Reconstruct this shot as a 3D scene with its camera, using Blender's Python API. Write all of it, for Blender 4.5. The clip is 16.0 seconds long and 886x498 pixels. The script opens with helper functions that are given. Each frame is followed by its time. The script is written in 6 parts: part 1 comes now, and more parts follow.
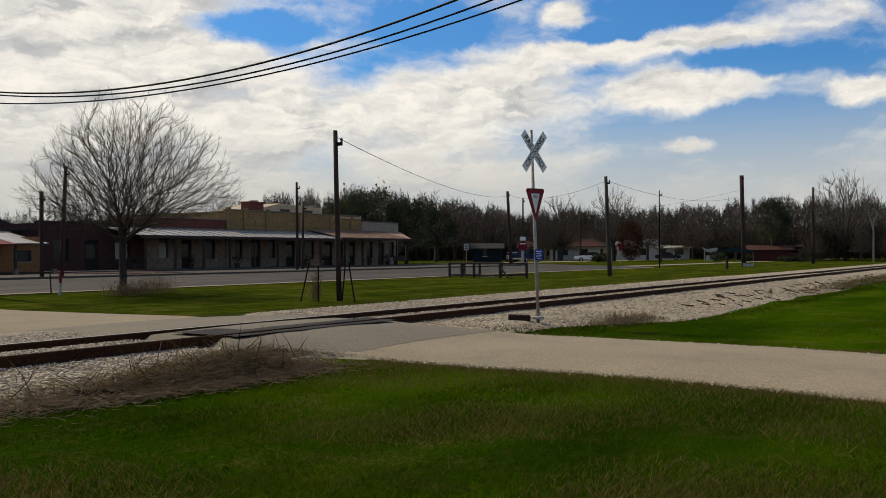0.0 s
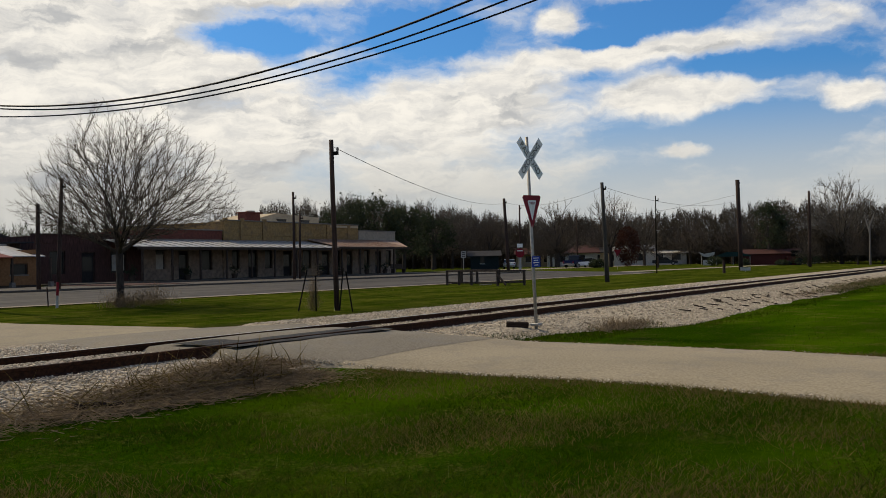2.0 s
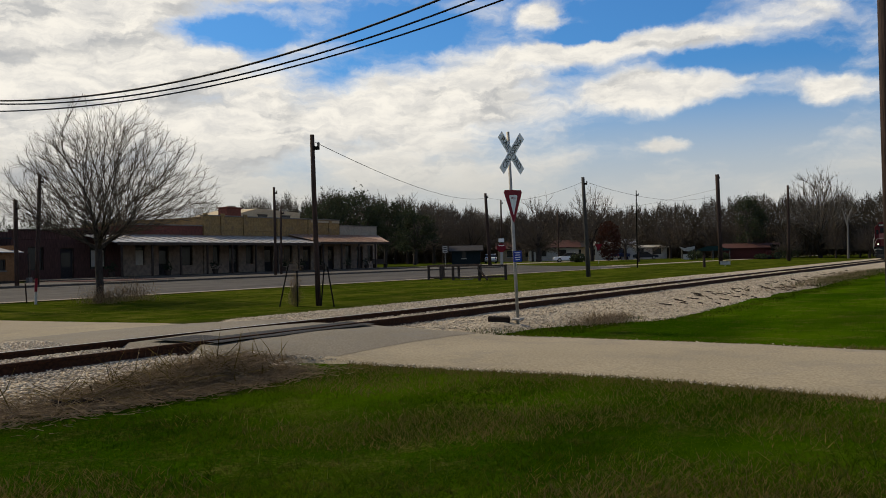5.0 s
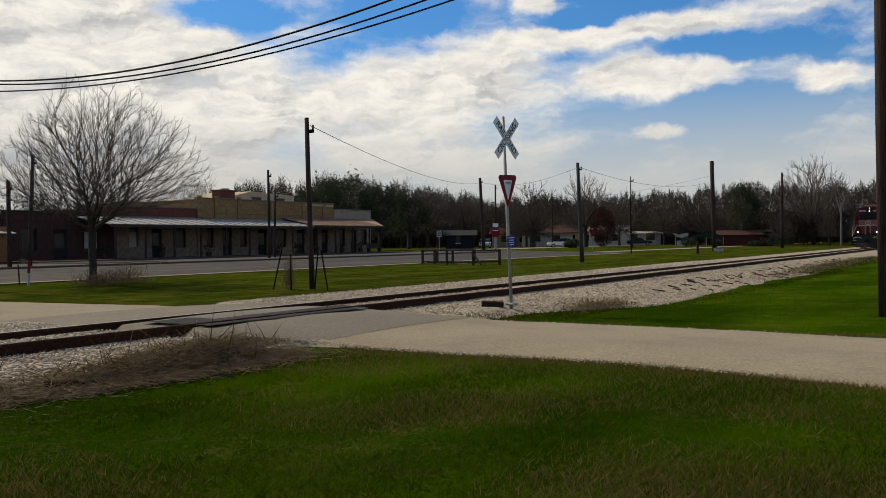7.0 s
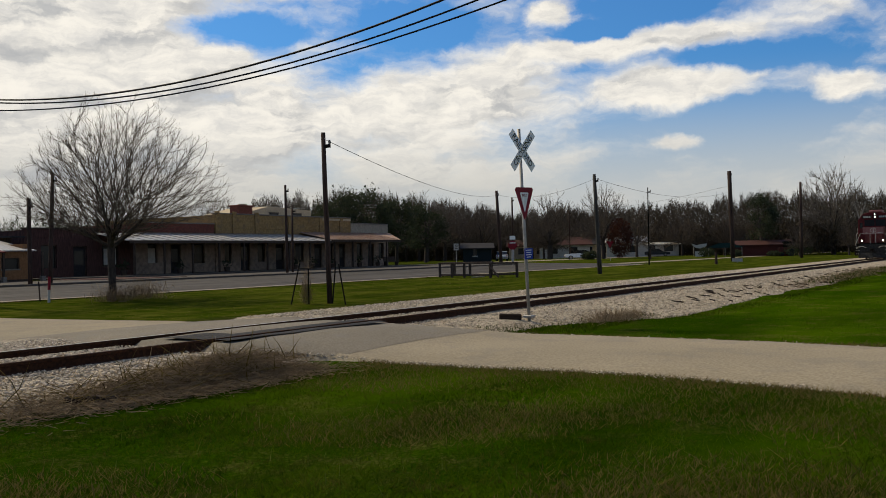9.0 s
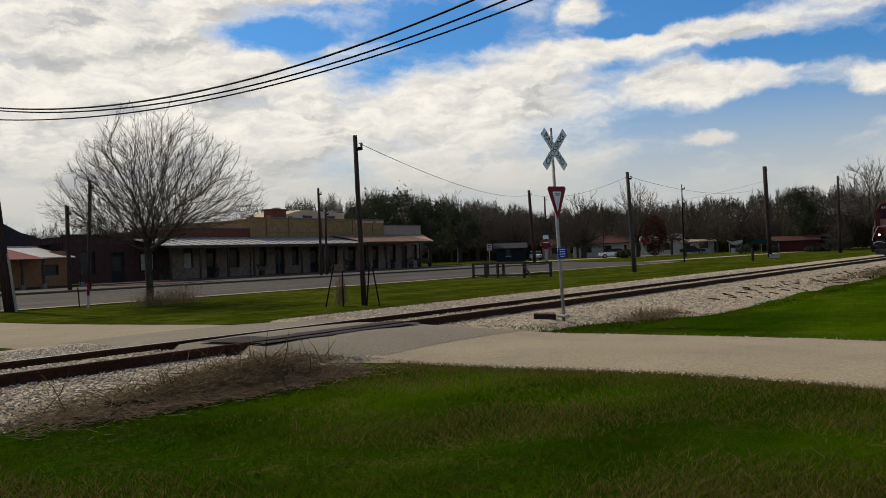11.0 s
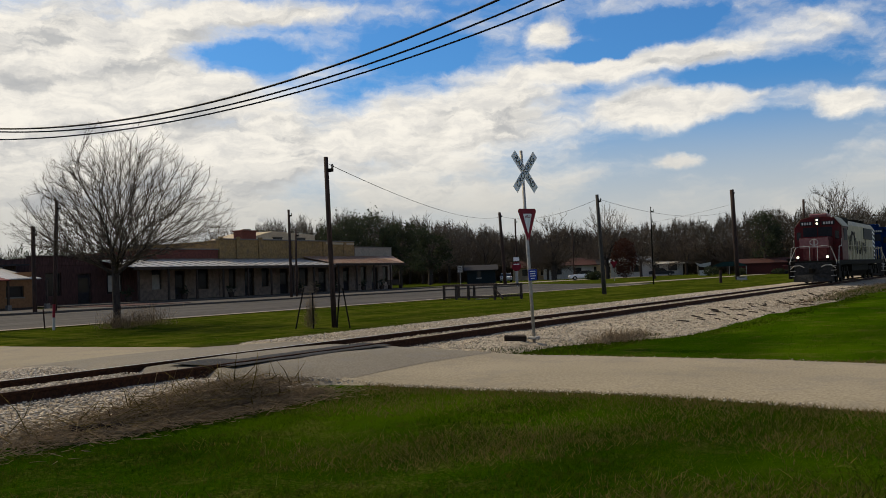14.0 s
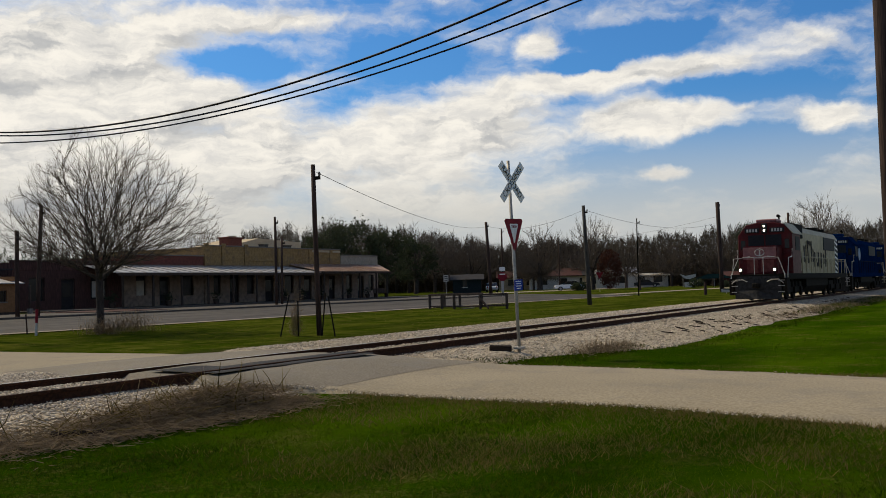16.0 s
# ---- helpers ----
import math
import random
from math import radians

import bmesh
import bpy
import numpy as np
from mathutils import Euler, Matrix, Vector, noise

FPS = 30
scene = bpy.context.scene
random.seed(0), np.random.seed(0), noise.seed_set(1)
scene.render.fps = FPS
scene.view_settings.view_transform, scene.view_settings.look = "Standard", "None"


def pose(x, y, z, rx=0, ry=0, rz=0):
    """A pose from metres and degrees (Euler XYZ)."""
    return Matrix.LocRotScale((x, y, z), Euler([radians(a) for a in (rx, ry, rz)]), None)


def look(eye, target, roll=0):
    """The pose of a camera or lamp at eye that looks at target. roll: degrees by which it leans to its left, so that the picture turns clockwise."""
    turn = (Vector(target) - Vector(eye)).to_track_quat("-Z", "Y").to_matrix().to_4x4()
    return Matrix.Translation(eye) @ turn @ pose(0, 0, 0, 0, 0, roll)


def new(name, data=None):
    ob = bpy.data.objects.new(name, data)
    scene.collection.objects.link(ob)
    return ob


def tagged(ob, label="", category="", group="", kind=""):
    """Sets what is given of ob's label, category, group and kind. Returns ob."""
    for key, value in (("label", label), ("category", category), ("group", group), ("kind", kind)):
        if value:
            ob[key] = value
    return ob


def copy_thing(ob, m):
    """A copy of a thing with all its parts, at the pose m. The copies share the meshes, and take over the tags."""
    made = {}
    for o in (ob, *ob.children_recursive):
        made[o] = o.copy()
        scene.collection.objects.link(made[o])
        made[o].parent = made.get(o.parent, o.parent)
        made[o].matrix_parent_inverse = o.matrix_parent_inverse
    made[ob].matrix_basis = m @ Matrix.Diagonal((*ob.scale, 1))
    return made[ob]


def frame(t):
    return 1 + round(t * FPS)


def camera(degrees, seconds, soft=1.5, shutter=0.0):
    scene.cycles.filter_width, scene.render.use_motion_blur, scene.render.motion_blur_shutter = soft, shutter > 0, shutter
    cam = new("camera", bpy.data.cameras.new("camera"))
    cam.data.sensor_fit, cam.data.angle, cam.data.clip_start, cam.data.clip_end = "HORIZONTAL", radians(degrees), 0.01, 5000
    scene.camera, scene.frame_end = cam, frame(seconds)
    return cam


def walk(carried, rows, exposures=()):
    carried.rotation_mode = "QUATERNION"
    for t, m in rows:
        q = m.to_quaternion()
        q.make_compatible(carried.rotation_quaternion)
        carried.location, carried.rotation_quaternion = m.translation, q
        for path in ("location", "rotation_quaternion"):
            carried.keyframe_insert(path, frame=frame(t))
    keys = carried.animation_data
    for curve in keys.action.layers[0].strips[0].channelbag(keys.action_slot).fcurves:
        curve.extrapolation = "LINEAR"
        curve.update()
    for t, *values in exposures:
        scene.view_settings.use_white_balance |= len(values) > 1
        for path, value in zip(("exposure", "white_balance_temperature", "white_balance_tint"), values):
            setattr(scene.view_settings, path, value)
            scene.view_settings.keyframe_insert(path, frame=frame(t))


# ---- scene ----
# The world's x runs along the railway, y across it towards the town; rail tops lie at z = 0.
EYE = (0.0, 0.0, 1.245)
TURN = -57.9
cam = camera(50.4, 16.0, soft=0.9)
CAMERA_ROWS = [
    (0.0, 90.350, 0.300, 0.081), (0.5, 90.510, 0.815, 0.075), (1.0, 90.676, 0.952, 0.137), (1.5, 90.834, 1.004, 0.015),
    (2.0, 90.830, 1.003, -0.086), (2.5, 90.920, 0.986, -0.346), (3.0, 90.962, 0.782, -0.411), (3.5, 90.554, 0.758, -0.220),
    (4.0, 90.833, 1.063, -0.562), (6.5, 89.706, 0.817, -1.641), (7.0, 89.548, 0.699, -1.569), (7.5, 89.687, 0.934, -1.312),
    (8.0, 89.939, 1.021, -1.171), (8.5, 90.344, 1.134, -0.758), (9.0, 90.363, 1.265, -0.528), (11.5, 90.700, 1.905, 2.051),
    (12.0, 91.089, 1.240, 2.254), (12.5, 91.630, 0.627, 1.808), (13.0, 91.930, 0.815, 0.285), (13.5, 91.897, 1.739, -0.179),
    (14.0, 91.731, 2.042, -0.285), (14.5, 91.640, 1.530, -1.019), (15.0, 91.695, 1.269, -1.198), (15.5, 91.969, 1.326, -1.103),
    (16.0, 92.261, 1.434, -1.145)]
walk(cam, [(t, pose(*EYE, a, b, c + TURN)) for t, a, b, c in CAMERA_ROWS], [(0.0, 0.0, 7150, 8), (16.0, 0.0, 7150, 8)])

# ---- light ----
SUN_AZ, SUN_EL = 84.0, 47.0     # degrees from +x, and above the horizon
sun = new("sun", bpy.data.lights.new("sun", "SUN"))
sun.data.energy, sun.data.angle, sun.data.color = 3.5, radians(6.0), (1.0, 0.87, 0.65)
sun_way = Vector((math.cos(radians(SUN_AZ)) * math.cos(radians(SUN_EL)), math.sin(radians(SUN_AZ)) * math.cos(radians(SUN_EL)), math.sin(radians(SUN_EL))))
sun.matrix_world = look(sun_way * 60, (0, 0, 0))


class Nodes:
    """Short hand for building a node tree."""

    def __init__(self, tree):
        self.t = tree
        tree.nodes.clear()

    def n(self, kind, **inputs):
        node = self.t.nodes.new(kind)
        for k, v in inputs.items():
            key = int(k[1:]) if k[0] == "i" and k[1:].isdigit() else k.replace("_", " ")
            sock = node.inputs[key]
            if isinstance(v, bpy.types.NodeSocket):
                self.t.links.new(v, sock)
            else:
                sock.default_value = v
        return node

    def m(self, op, a, b=0.0, clamp=False):
        node = self.n("ShaderNodeMath", i0=a, i1=b)
        node.operation, node.use_clamp = op, clamp
        return node.outputs[0]

    def v(self, op, a, b=(0, 0, 0)):
        node = self.n("ShaderNodeVectorMath", i0=a, i1=b)
        node.operation = op
        return node

    def mix(self, f, a, b, blend="MIX"):
        node = self.n("ShaderNodeMix")
        node.data_type, node.blend_type = "RGBA", blend
        for sock, val in ((node.inputs[0], f), (node.inputs[6], a), (node.inputs[7], b)):
            if isinstance(val, bpy.types.NodeSocket):
                self.t.links.new(val, sock)
            else:
                sock.default_value = val if isinstance(val, (int, float)) else (*val[:3], 1)
        return node.outputs[2]

    def noise(self, vec, scale, detail=4.0, rough=0.55, distortion=0.0):
        return self.n("ShaderNodeTexNoise", Vector=vec, Scale=scale, Detail=detail, Roughness=rough, Distortion=distortion).outputs[0]

    def ramp(self, fac, lo, hi):
        node = self.n("ShaderNodeMapRange", Value=fac, From_Min=lo, From_Max=hi)
        node.interpolation_type = "SMOOTHSTEP"
        return node.outputs[0]


def build_world():
    world = bpy.data.worlds.new("world")
    scene.world = world
    world.use_nodes = True
    k = Nodes(world.node_tree)
    sky = k.n("ShaderNodeTexSky")
    sky.sky_type, sky.sun_disc, sky.sun_elevation, sky.sun_rotation = "NISHITA", False, radians(SUN_EL), radians(90 - SUN_AZ)
    d = k.n("ShaderNodeTexCoord").outputs["Generated"]
    sep = k.n("ShaderNodeSeparateXYZ", Vector=d)
    up = k.m("MAXIMUM", sep.outputs[2], 0.0)
    low = k.m("ADD", up, 0.09)
    plane = k.n("ShaderNodeCombineXYZ", X=k.m("DIVIDE", sep.outputs[0], low), Y=k.m("DIVIDE", sep.outputs[1], low), Z=0.0).outputs[0]
    az = k.m("MULTIPLY", k.m("ARCTAN2", sep.outputs[1], sep.outputs[0]), 180 / math.pi)
    el = k.m("MULTIPLY", k.m("ARCSINE", sep.outputs[2]), 180 / math.pi)
    spot = k.n("ShaderNodeCombineXYZ", X=az, Y=el, Z=0.0).outputs[0]
    wob = k.n("ShaderNodeTexNoise", Vector=spot, Scale=0.35, Detail=5.0, Roughness=0.6)
    spot = k.v("ADD", spot, k.v("MULTIPLY", k.v("SUBTRACT", wob.outputs[1], (0.5, 0.5, 0.5)).outputs[0], (3.4, 1.6, 0)).outputs[0]).outputs[0]
    cover = k.m("ADD", 0.045, 0.0)
    # masses of cloud and gaps of blue: azimuth, elevation, half width, half height, weight
    for a, e, w, h, g in BANKS + GAPS:
        r = k.v("LENGTH", k.v("MULTIPLY", k.v("SUBTRACT", spot, (a, e, 0)).outputs[0], (0.78 / w, 0.78 / h, 0)).outputs[0]).outputs["Value"]
        bump = k.m("SUBTRACT", 1.0, k.m("MULTIPLY", r, r), True)
        cover = k.m("ADD", cover, k.m("MULTIPLY", k.m("MULTIPLY", bump, bump), g * (1.1 if g > 0 else 0.9)))
    f1 = k.noise(plane, 0.9, 7.0, 0.58, 0.3)
    fine = k.v("MULTIPLY", spot, (0.55, 1.35, 0)).outputs[0]
    f2 = k.noise(fine, 0.36, 7.0, 0.56)
    above = k.noise(k.v("ADD", fine, (0.5, 1.1, 0)).outputs[0], 0.36, 7.0, 0.56)
    body = k.m("ADD", k.m("ADD", k.m("MULTIPLY", f1, 0.3), k.m("MULTIPLY", f2, 0.7)), cover)
    mask = k.ramp(body, 0.47, 0.80)
    # undersides turn grey where more cloud lies above
    under = k.ramp(k.m("SUBTRACT", above, f2), -0.06, 0.14)
    f3 = k.noise(k.v("ADD", k.v("MULTIPLY", spot, (0.4, 1.5, 0)).outputs[0], (31, 7, 3)).outputs[0], 0.30, 6.0, 0.6)
    shade = k.m("MULTIPLY", under, k.ramp(f3, 0.36, 0.62))
    thick = k.ramp(body, 0.55, 0.85)
    lit = k.mix(k.ramp(k.noise(k.v("MULTIPLY", spot, (0.8, 2.0, 0)).outputs[0], 0.5, 7.0, 0.65), 0.35, 0.7), (9.2, 9.1, 9.0), (6.9, 7.0, 7.3))
    lit = k.mix(k.ramp(el, 8.5, 3.0), lit, (5.9, 6.05, 6.2))
    white = k.mix(k.m("MULTIPLY", k.m("MULTIPLY", shade, thick), 0.85), lit, (3.9, 4.2, 4.8))
    blue = k.mix(1.0, sky.outputs[0], (0.24, 0.65, 1.15), "MULTIPLY")
    haze = k.ramp(el, 11.5, 2.5)
    blue = k.mix(k.m("MULTIPLY", haze, 0.90), blue, (5.3, 5.5, 5.85))
    col = k.mix(mask, blue, white)
    col = k.mix(k.ramp(sep.outputs[2], 0.0, -0.02), col, (0.5, 0.5, 0.45))
    bg = k.n("ShaderNodeBackground", Color=col, Strength=0.1)
    k.n("ShaderNodeOutputWorld", Surface=bg.outputs[0])


BANKS = [(52, 12.0, 12, 6, 0.34), (54, 5.5, 11, 4.5, 0.32), (46, 3.0, 12, 2.6, 0.26), (40, 8.0, 9, 3.2, 0.24), (30, 9.6, 7.5, 2.8, 0.32), (31, 5.5, 8, 2.6, 0.20), (18.2, 9.6, 5.2, 1.35, 0.36),
         (24.8, 14.3, 1.8, 0.9, 0.32), (8.0, 9.0, 2.6, 1.0, 0.28), (17.6, 6.5, 1.7, 0.5, 0.26), (23, 12.0, 5.0, 0.8, 0.28), (17, 12.4, 5.0, 0.8, 0.30), (9, 13.2, 5.5, 1.3, 0.15),
         (42, 15.8, 6, 0.8, 0.22)]
GAPS = [(43.4, 13.4, 4.6, 1.1, -0.36), (33.0, 13.6, 5.6, 1.3, -0.40), (22.0, 13.1, 2.6, 0.7, -0.26), (11.5, 10.9, 5.0, 0.8, -0.32), (13, 7.3, 7.5, 1.7, -0.24), (17.8, 14.5, 4.0, 0.9, -0.30)]
build_world()


# ---- materials ----
def mat(name, a, b=None, scale=8.0, rough=0.8, metal=0.0, bump=0.25, big=0.6, bigamt=0.35, stretch=(1, 1, 1), dirt=None, dirtamt=0.0, spec=0.12, rand=0.0, glow=None):
    """A surface with fine grain between two colours, broad patches and relief."""
    m = bpy.data.materials.new(name)
    m.use_nodes = True
    k = Nodes(m.node_tree)
    b = b or tuple(c * 0.7 for c in a)
    co = k.v("MULTIPLY", k.n("ShaderNodeTexCoord").outputs["Object"], stretch).outputs[0]
    fine = k.noise(co, scale, 5.0, 0.6)
    broad = k.noise(co, big, 3.0, 0.5)
    col = k.mix(k.ramp(fine, 0.32, 0.68), a, b)
    col = k.mix(bigamt, col, k.mix(broad, (0.45, 0.45, 0.45), (1.6, 1.6, 1.6)), "MULTIPLY")
    if dirt:
        col = k.mix(k.m("MULTIPLY", k.ramp(k.noise(co, big * 3.1, 5.0, 0.65), 0.5, 0.66), dirtamt), col, dirt)
    if rand:
        r = k.n("ShaderNodeObjectInfo").outputs["Random"]
        g = k.n("ShaderNodeNewGeometry").outputs["Random Per Island"]
        t = k.m("FRACT", k.m("ADD", r, g))
        col = k.mix(rand, col, k.mix(t, (0.4, 0.4, 0.4), (1.7, 1.7, 1.7)), "MULTIPLY")
    p = k.n("ShaderNodeBsdfPrincipled", Base_Color=col, Roughness=k.m("ADD", rough - 0.08, k.m("MULTIPLY", fine, 0.16), True), Metallic=metal)
    p.inputs["Specular IOR Level"].default_value = spec
    if glow:
        p.inputs["Emission Color"].default_value, p.inputs["Emission Strength"].default_value = (*glow[:3], 1), glow[3]
    if bump:
        bp = k.n("ShaderNodeBump", Strength=bump, Distance=0.02, Height=fine)
        k.t.links.new(bp.outputs[0], p.inputs["Normal"])
    k.n("ShaderNodeOutputMaterial", Surface=p.outputs[0])
    return m


def grass_mat():
    m = bpy.data.materials.new("grass_soil")
    m.use_nodes = True
    k = Nodes(m.node_tree)
    co = k.n("ShaderNodeTexCoord").outputs["Object"]
    fine, mid, broad = k.noise(co, 22.0, 6.0, 0.7), k.noise(co, 1.3, 5.0, 0.65), k.noise(co, 0.22, 4.0, 0.55)
    green = k.mix(k.ramp(fine, 0.3, 0.7), (0.011, 0.036, 0.0008), (0.029, 0.062, 0.0014))
    green = k.mix(k.ramp(broad, 0.40, 0.66), green, (0.034, 0.066, 0.0018))
    dry = k.mix(k.ramp(fine, 0.35, 0.65), (0.060, 0.046, 0.014), (0.14, 0.105, 0.042))
    col = k.mix(k.m("MULTIPLY", k.ramp(k.m("ADD", k.m("MULTIPLY", mid, 0.6), k.m("MULTIPLY", fine, 0.4)), 0.50, 0.66), 0.45), green, dry)
    yy = k.n("ShaderNodeSeparateXYZ", Vector=co).outputs[1]
    olive = k.mix(k.ramp(mid, 0.35, 0.65), (0.024, 0.038, 0.003), (0.068, 0.072, 0.012))
    col = k.mix(k.m("MULTIPLY", k.ramp(yy, 13.0, 17.0), 0.8), col, olive)
    worn = k.m("MULTIPLY", k.ramp(yy, 20.5, 16.5), k.m("MULTIPLY", k.ramp(yy, 14.0, 16.0), k.ramp(mid, 0.30, 0.55)))
    col = k.mix(k.m("MULTIPLY", worn, 0.85), col, (0.095, 0.074, 0.042))
    streak = k.noise(k.v("MULTIPLY", co, (0.22, 0.9, 1.0)).outputs[0], 0.55, 5.0, 0.6)
    col = k.mix(0.55, col, k.mix(k.ramp(streak, 0.32, 0.68), (0.35, 0.42, 0.4), (1.55, 1.40, 1.2)), "MULTIPLY")
    p = k.n("ShaderNodeBsdfPrincipled", Base_Color=col, Roughness=0.95)
    p.inputs["Specular IOR Level"].default_value = 0.0
    bp = k.n("ShaderNodeBump", Strength=0.7, Distance=0.06, Height=fine)
    k.t.links.new(bp.outputs[0], p.inputs["Normal"])
    k.n("ShaderNodeOutputMaterial", Surface=p.outputs[0])
    return m


def blade_mat(name, a, b, amt=0.8, thin=0.4, patchy=0.0):
    m = bpy.data.materials.new(name)
    m.use_nodes = True
    k = Nodes(m.node_tree)
    r = k.n("ShaderNodeNewGeometry").outputs["Random Per Island"]
    n = k.noise(k.n("ShaderNodeTexCoord").outputs["Object"], 0.5, 4.0)
    col = k.mix(k.m("ADD", k.m("MULTIPLY", r, 0.6), k.m("MULTIPLY", n, 0.5), True), a, b)
    if patchy:
        co = k.n("ShaderNodeTexCoord").outputs["Object"]
        blot = k.noise(k.v("MULTIPLY", co, (0.35, 0.9, 1.0)).outputs[0], 0.8, 5.0, 0.65)
        small = k.noise(co, 3.2, 4.0, 0.6)
        col = k.mix(patchy, col, k.mix(k.ramp(blot, 0.34, 0.66), (0.42, 0.50, 0.45), (1.55, 1.35, 1.3)), "MULTIPLY")
        col = k.mix(k.m("MULTIPLY", k.ramp(small, 0.48, 0.68), 0.7), col, (0.078, 0.060, 0.016))
    p = k.n("ShaderNodeBsdfPrincipled", Base_Color=col, Roughness=amt)
    p.inputs["Specular IOR Level"].default_value = 0.0
    through_light = k.n("ShaderNodeBsdfTranslucent", Color=col)
    both = k.n("ShaderNodeMixShader", Fac=thin, i1=p.outputs[0], i2=through_light.outputs[0])
    k.n("ShaderNodeOutputMaterial", Surface=both.outputs[0])
    return m


def glass_mat():
    m = bpy.data.materials.new("dark_glass")
    m.use_nodes = True
    k = Nodes(m.node_tree)
    p = k.n("ShaderNodeBsdfPrincipled", Base_Color=(0.010, 0.010, 0.010, 1), Roughness=0.2)
    p.inputs["Specular IOR Level"].default_value = 0.3
    k.n("ShaderNodeOutputMaterial", Surface=p.outputs[0])
    return m


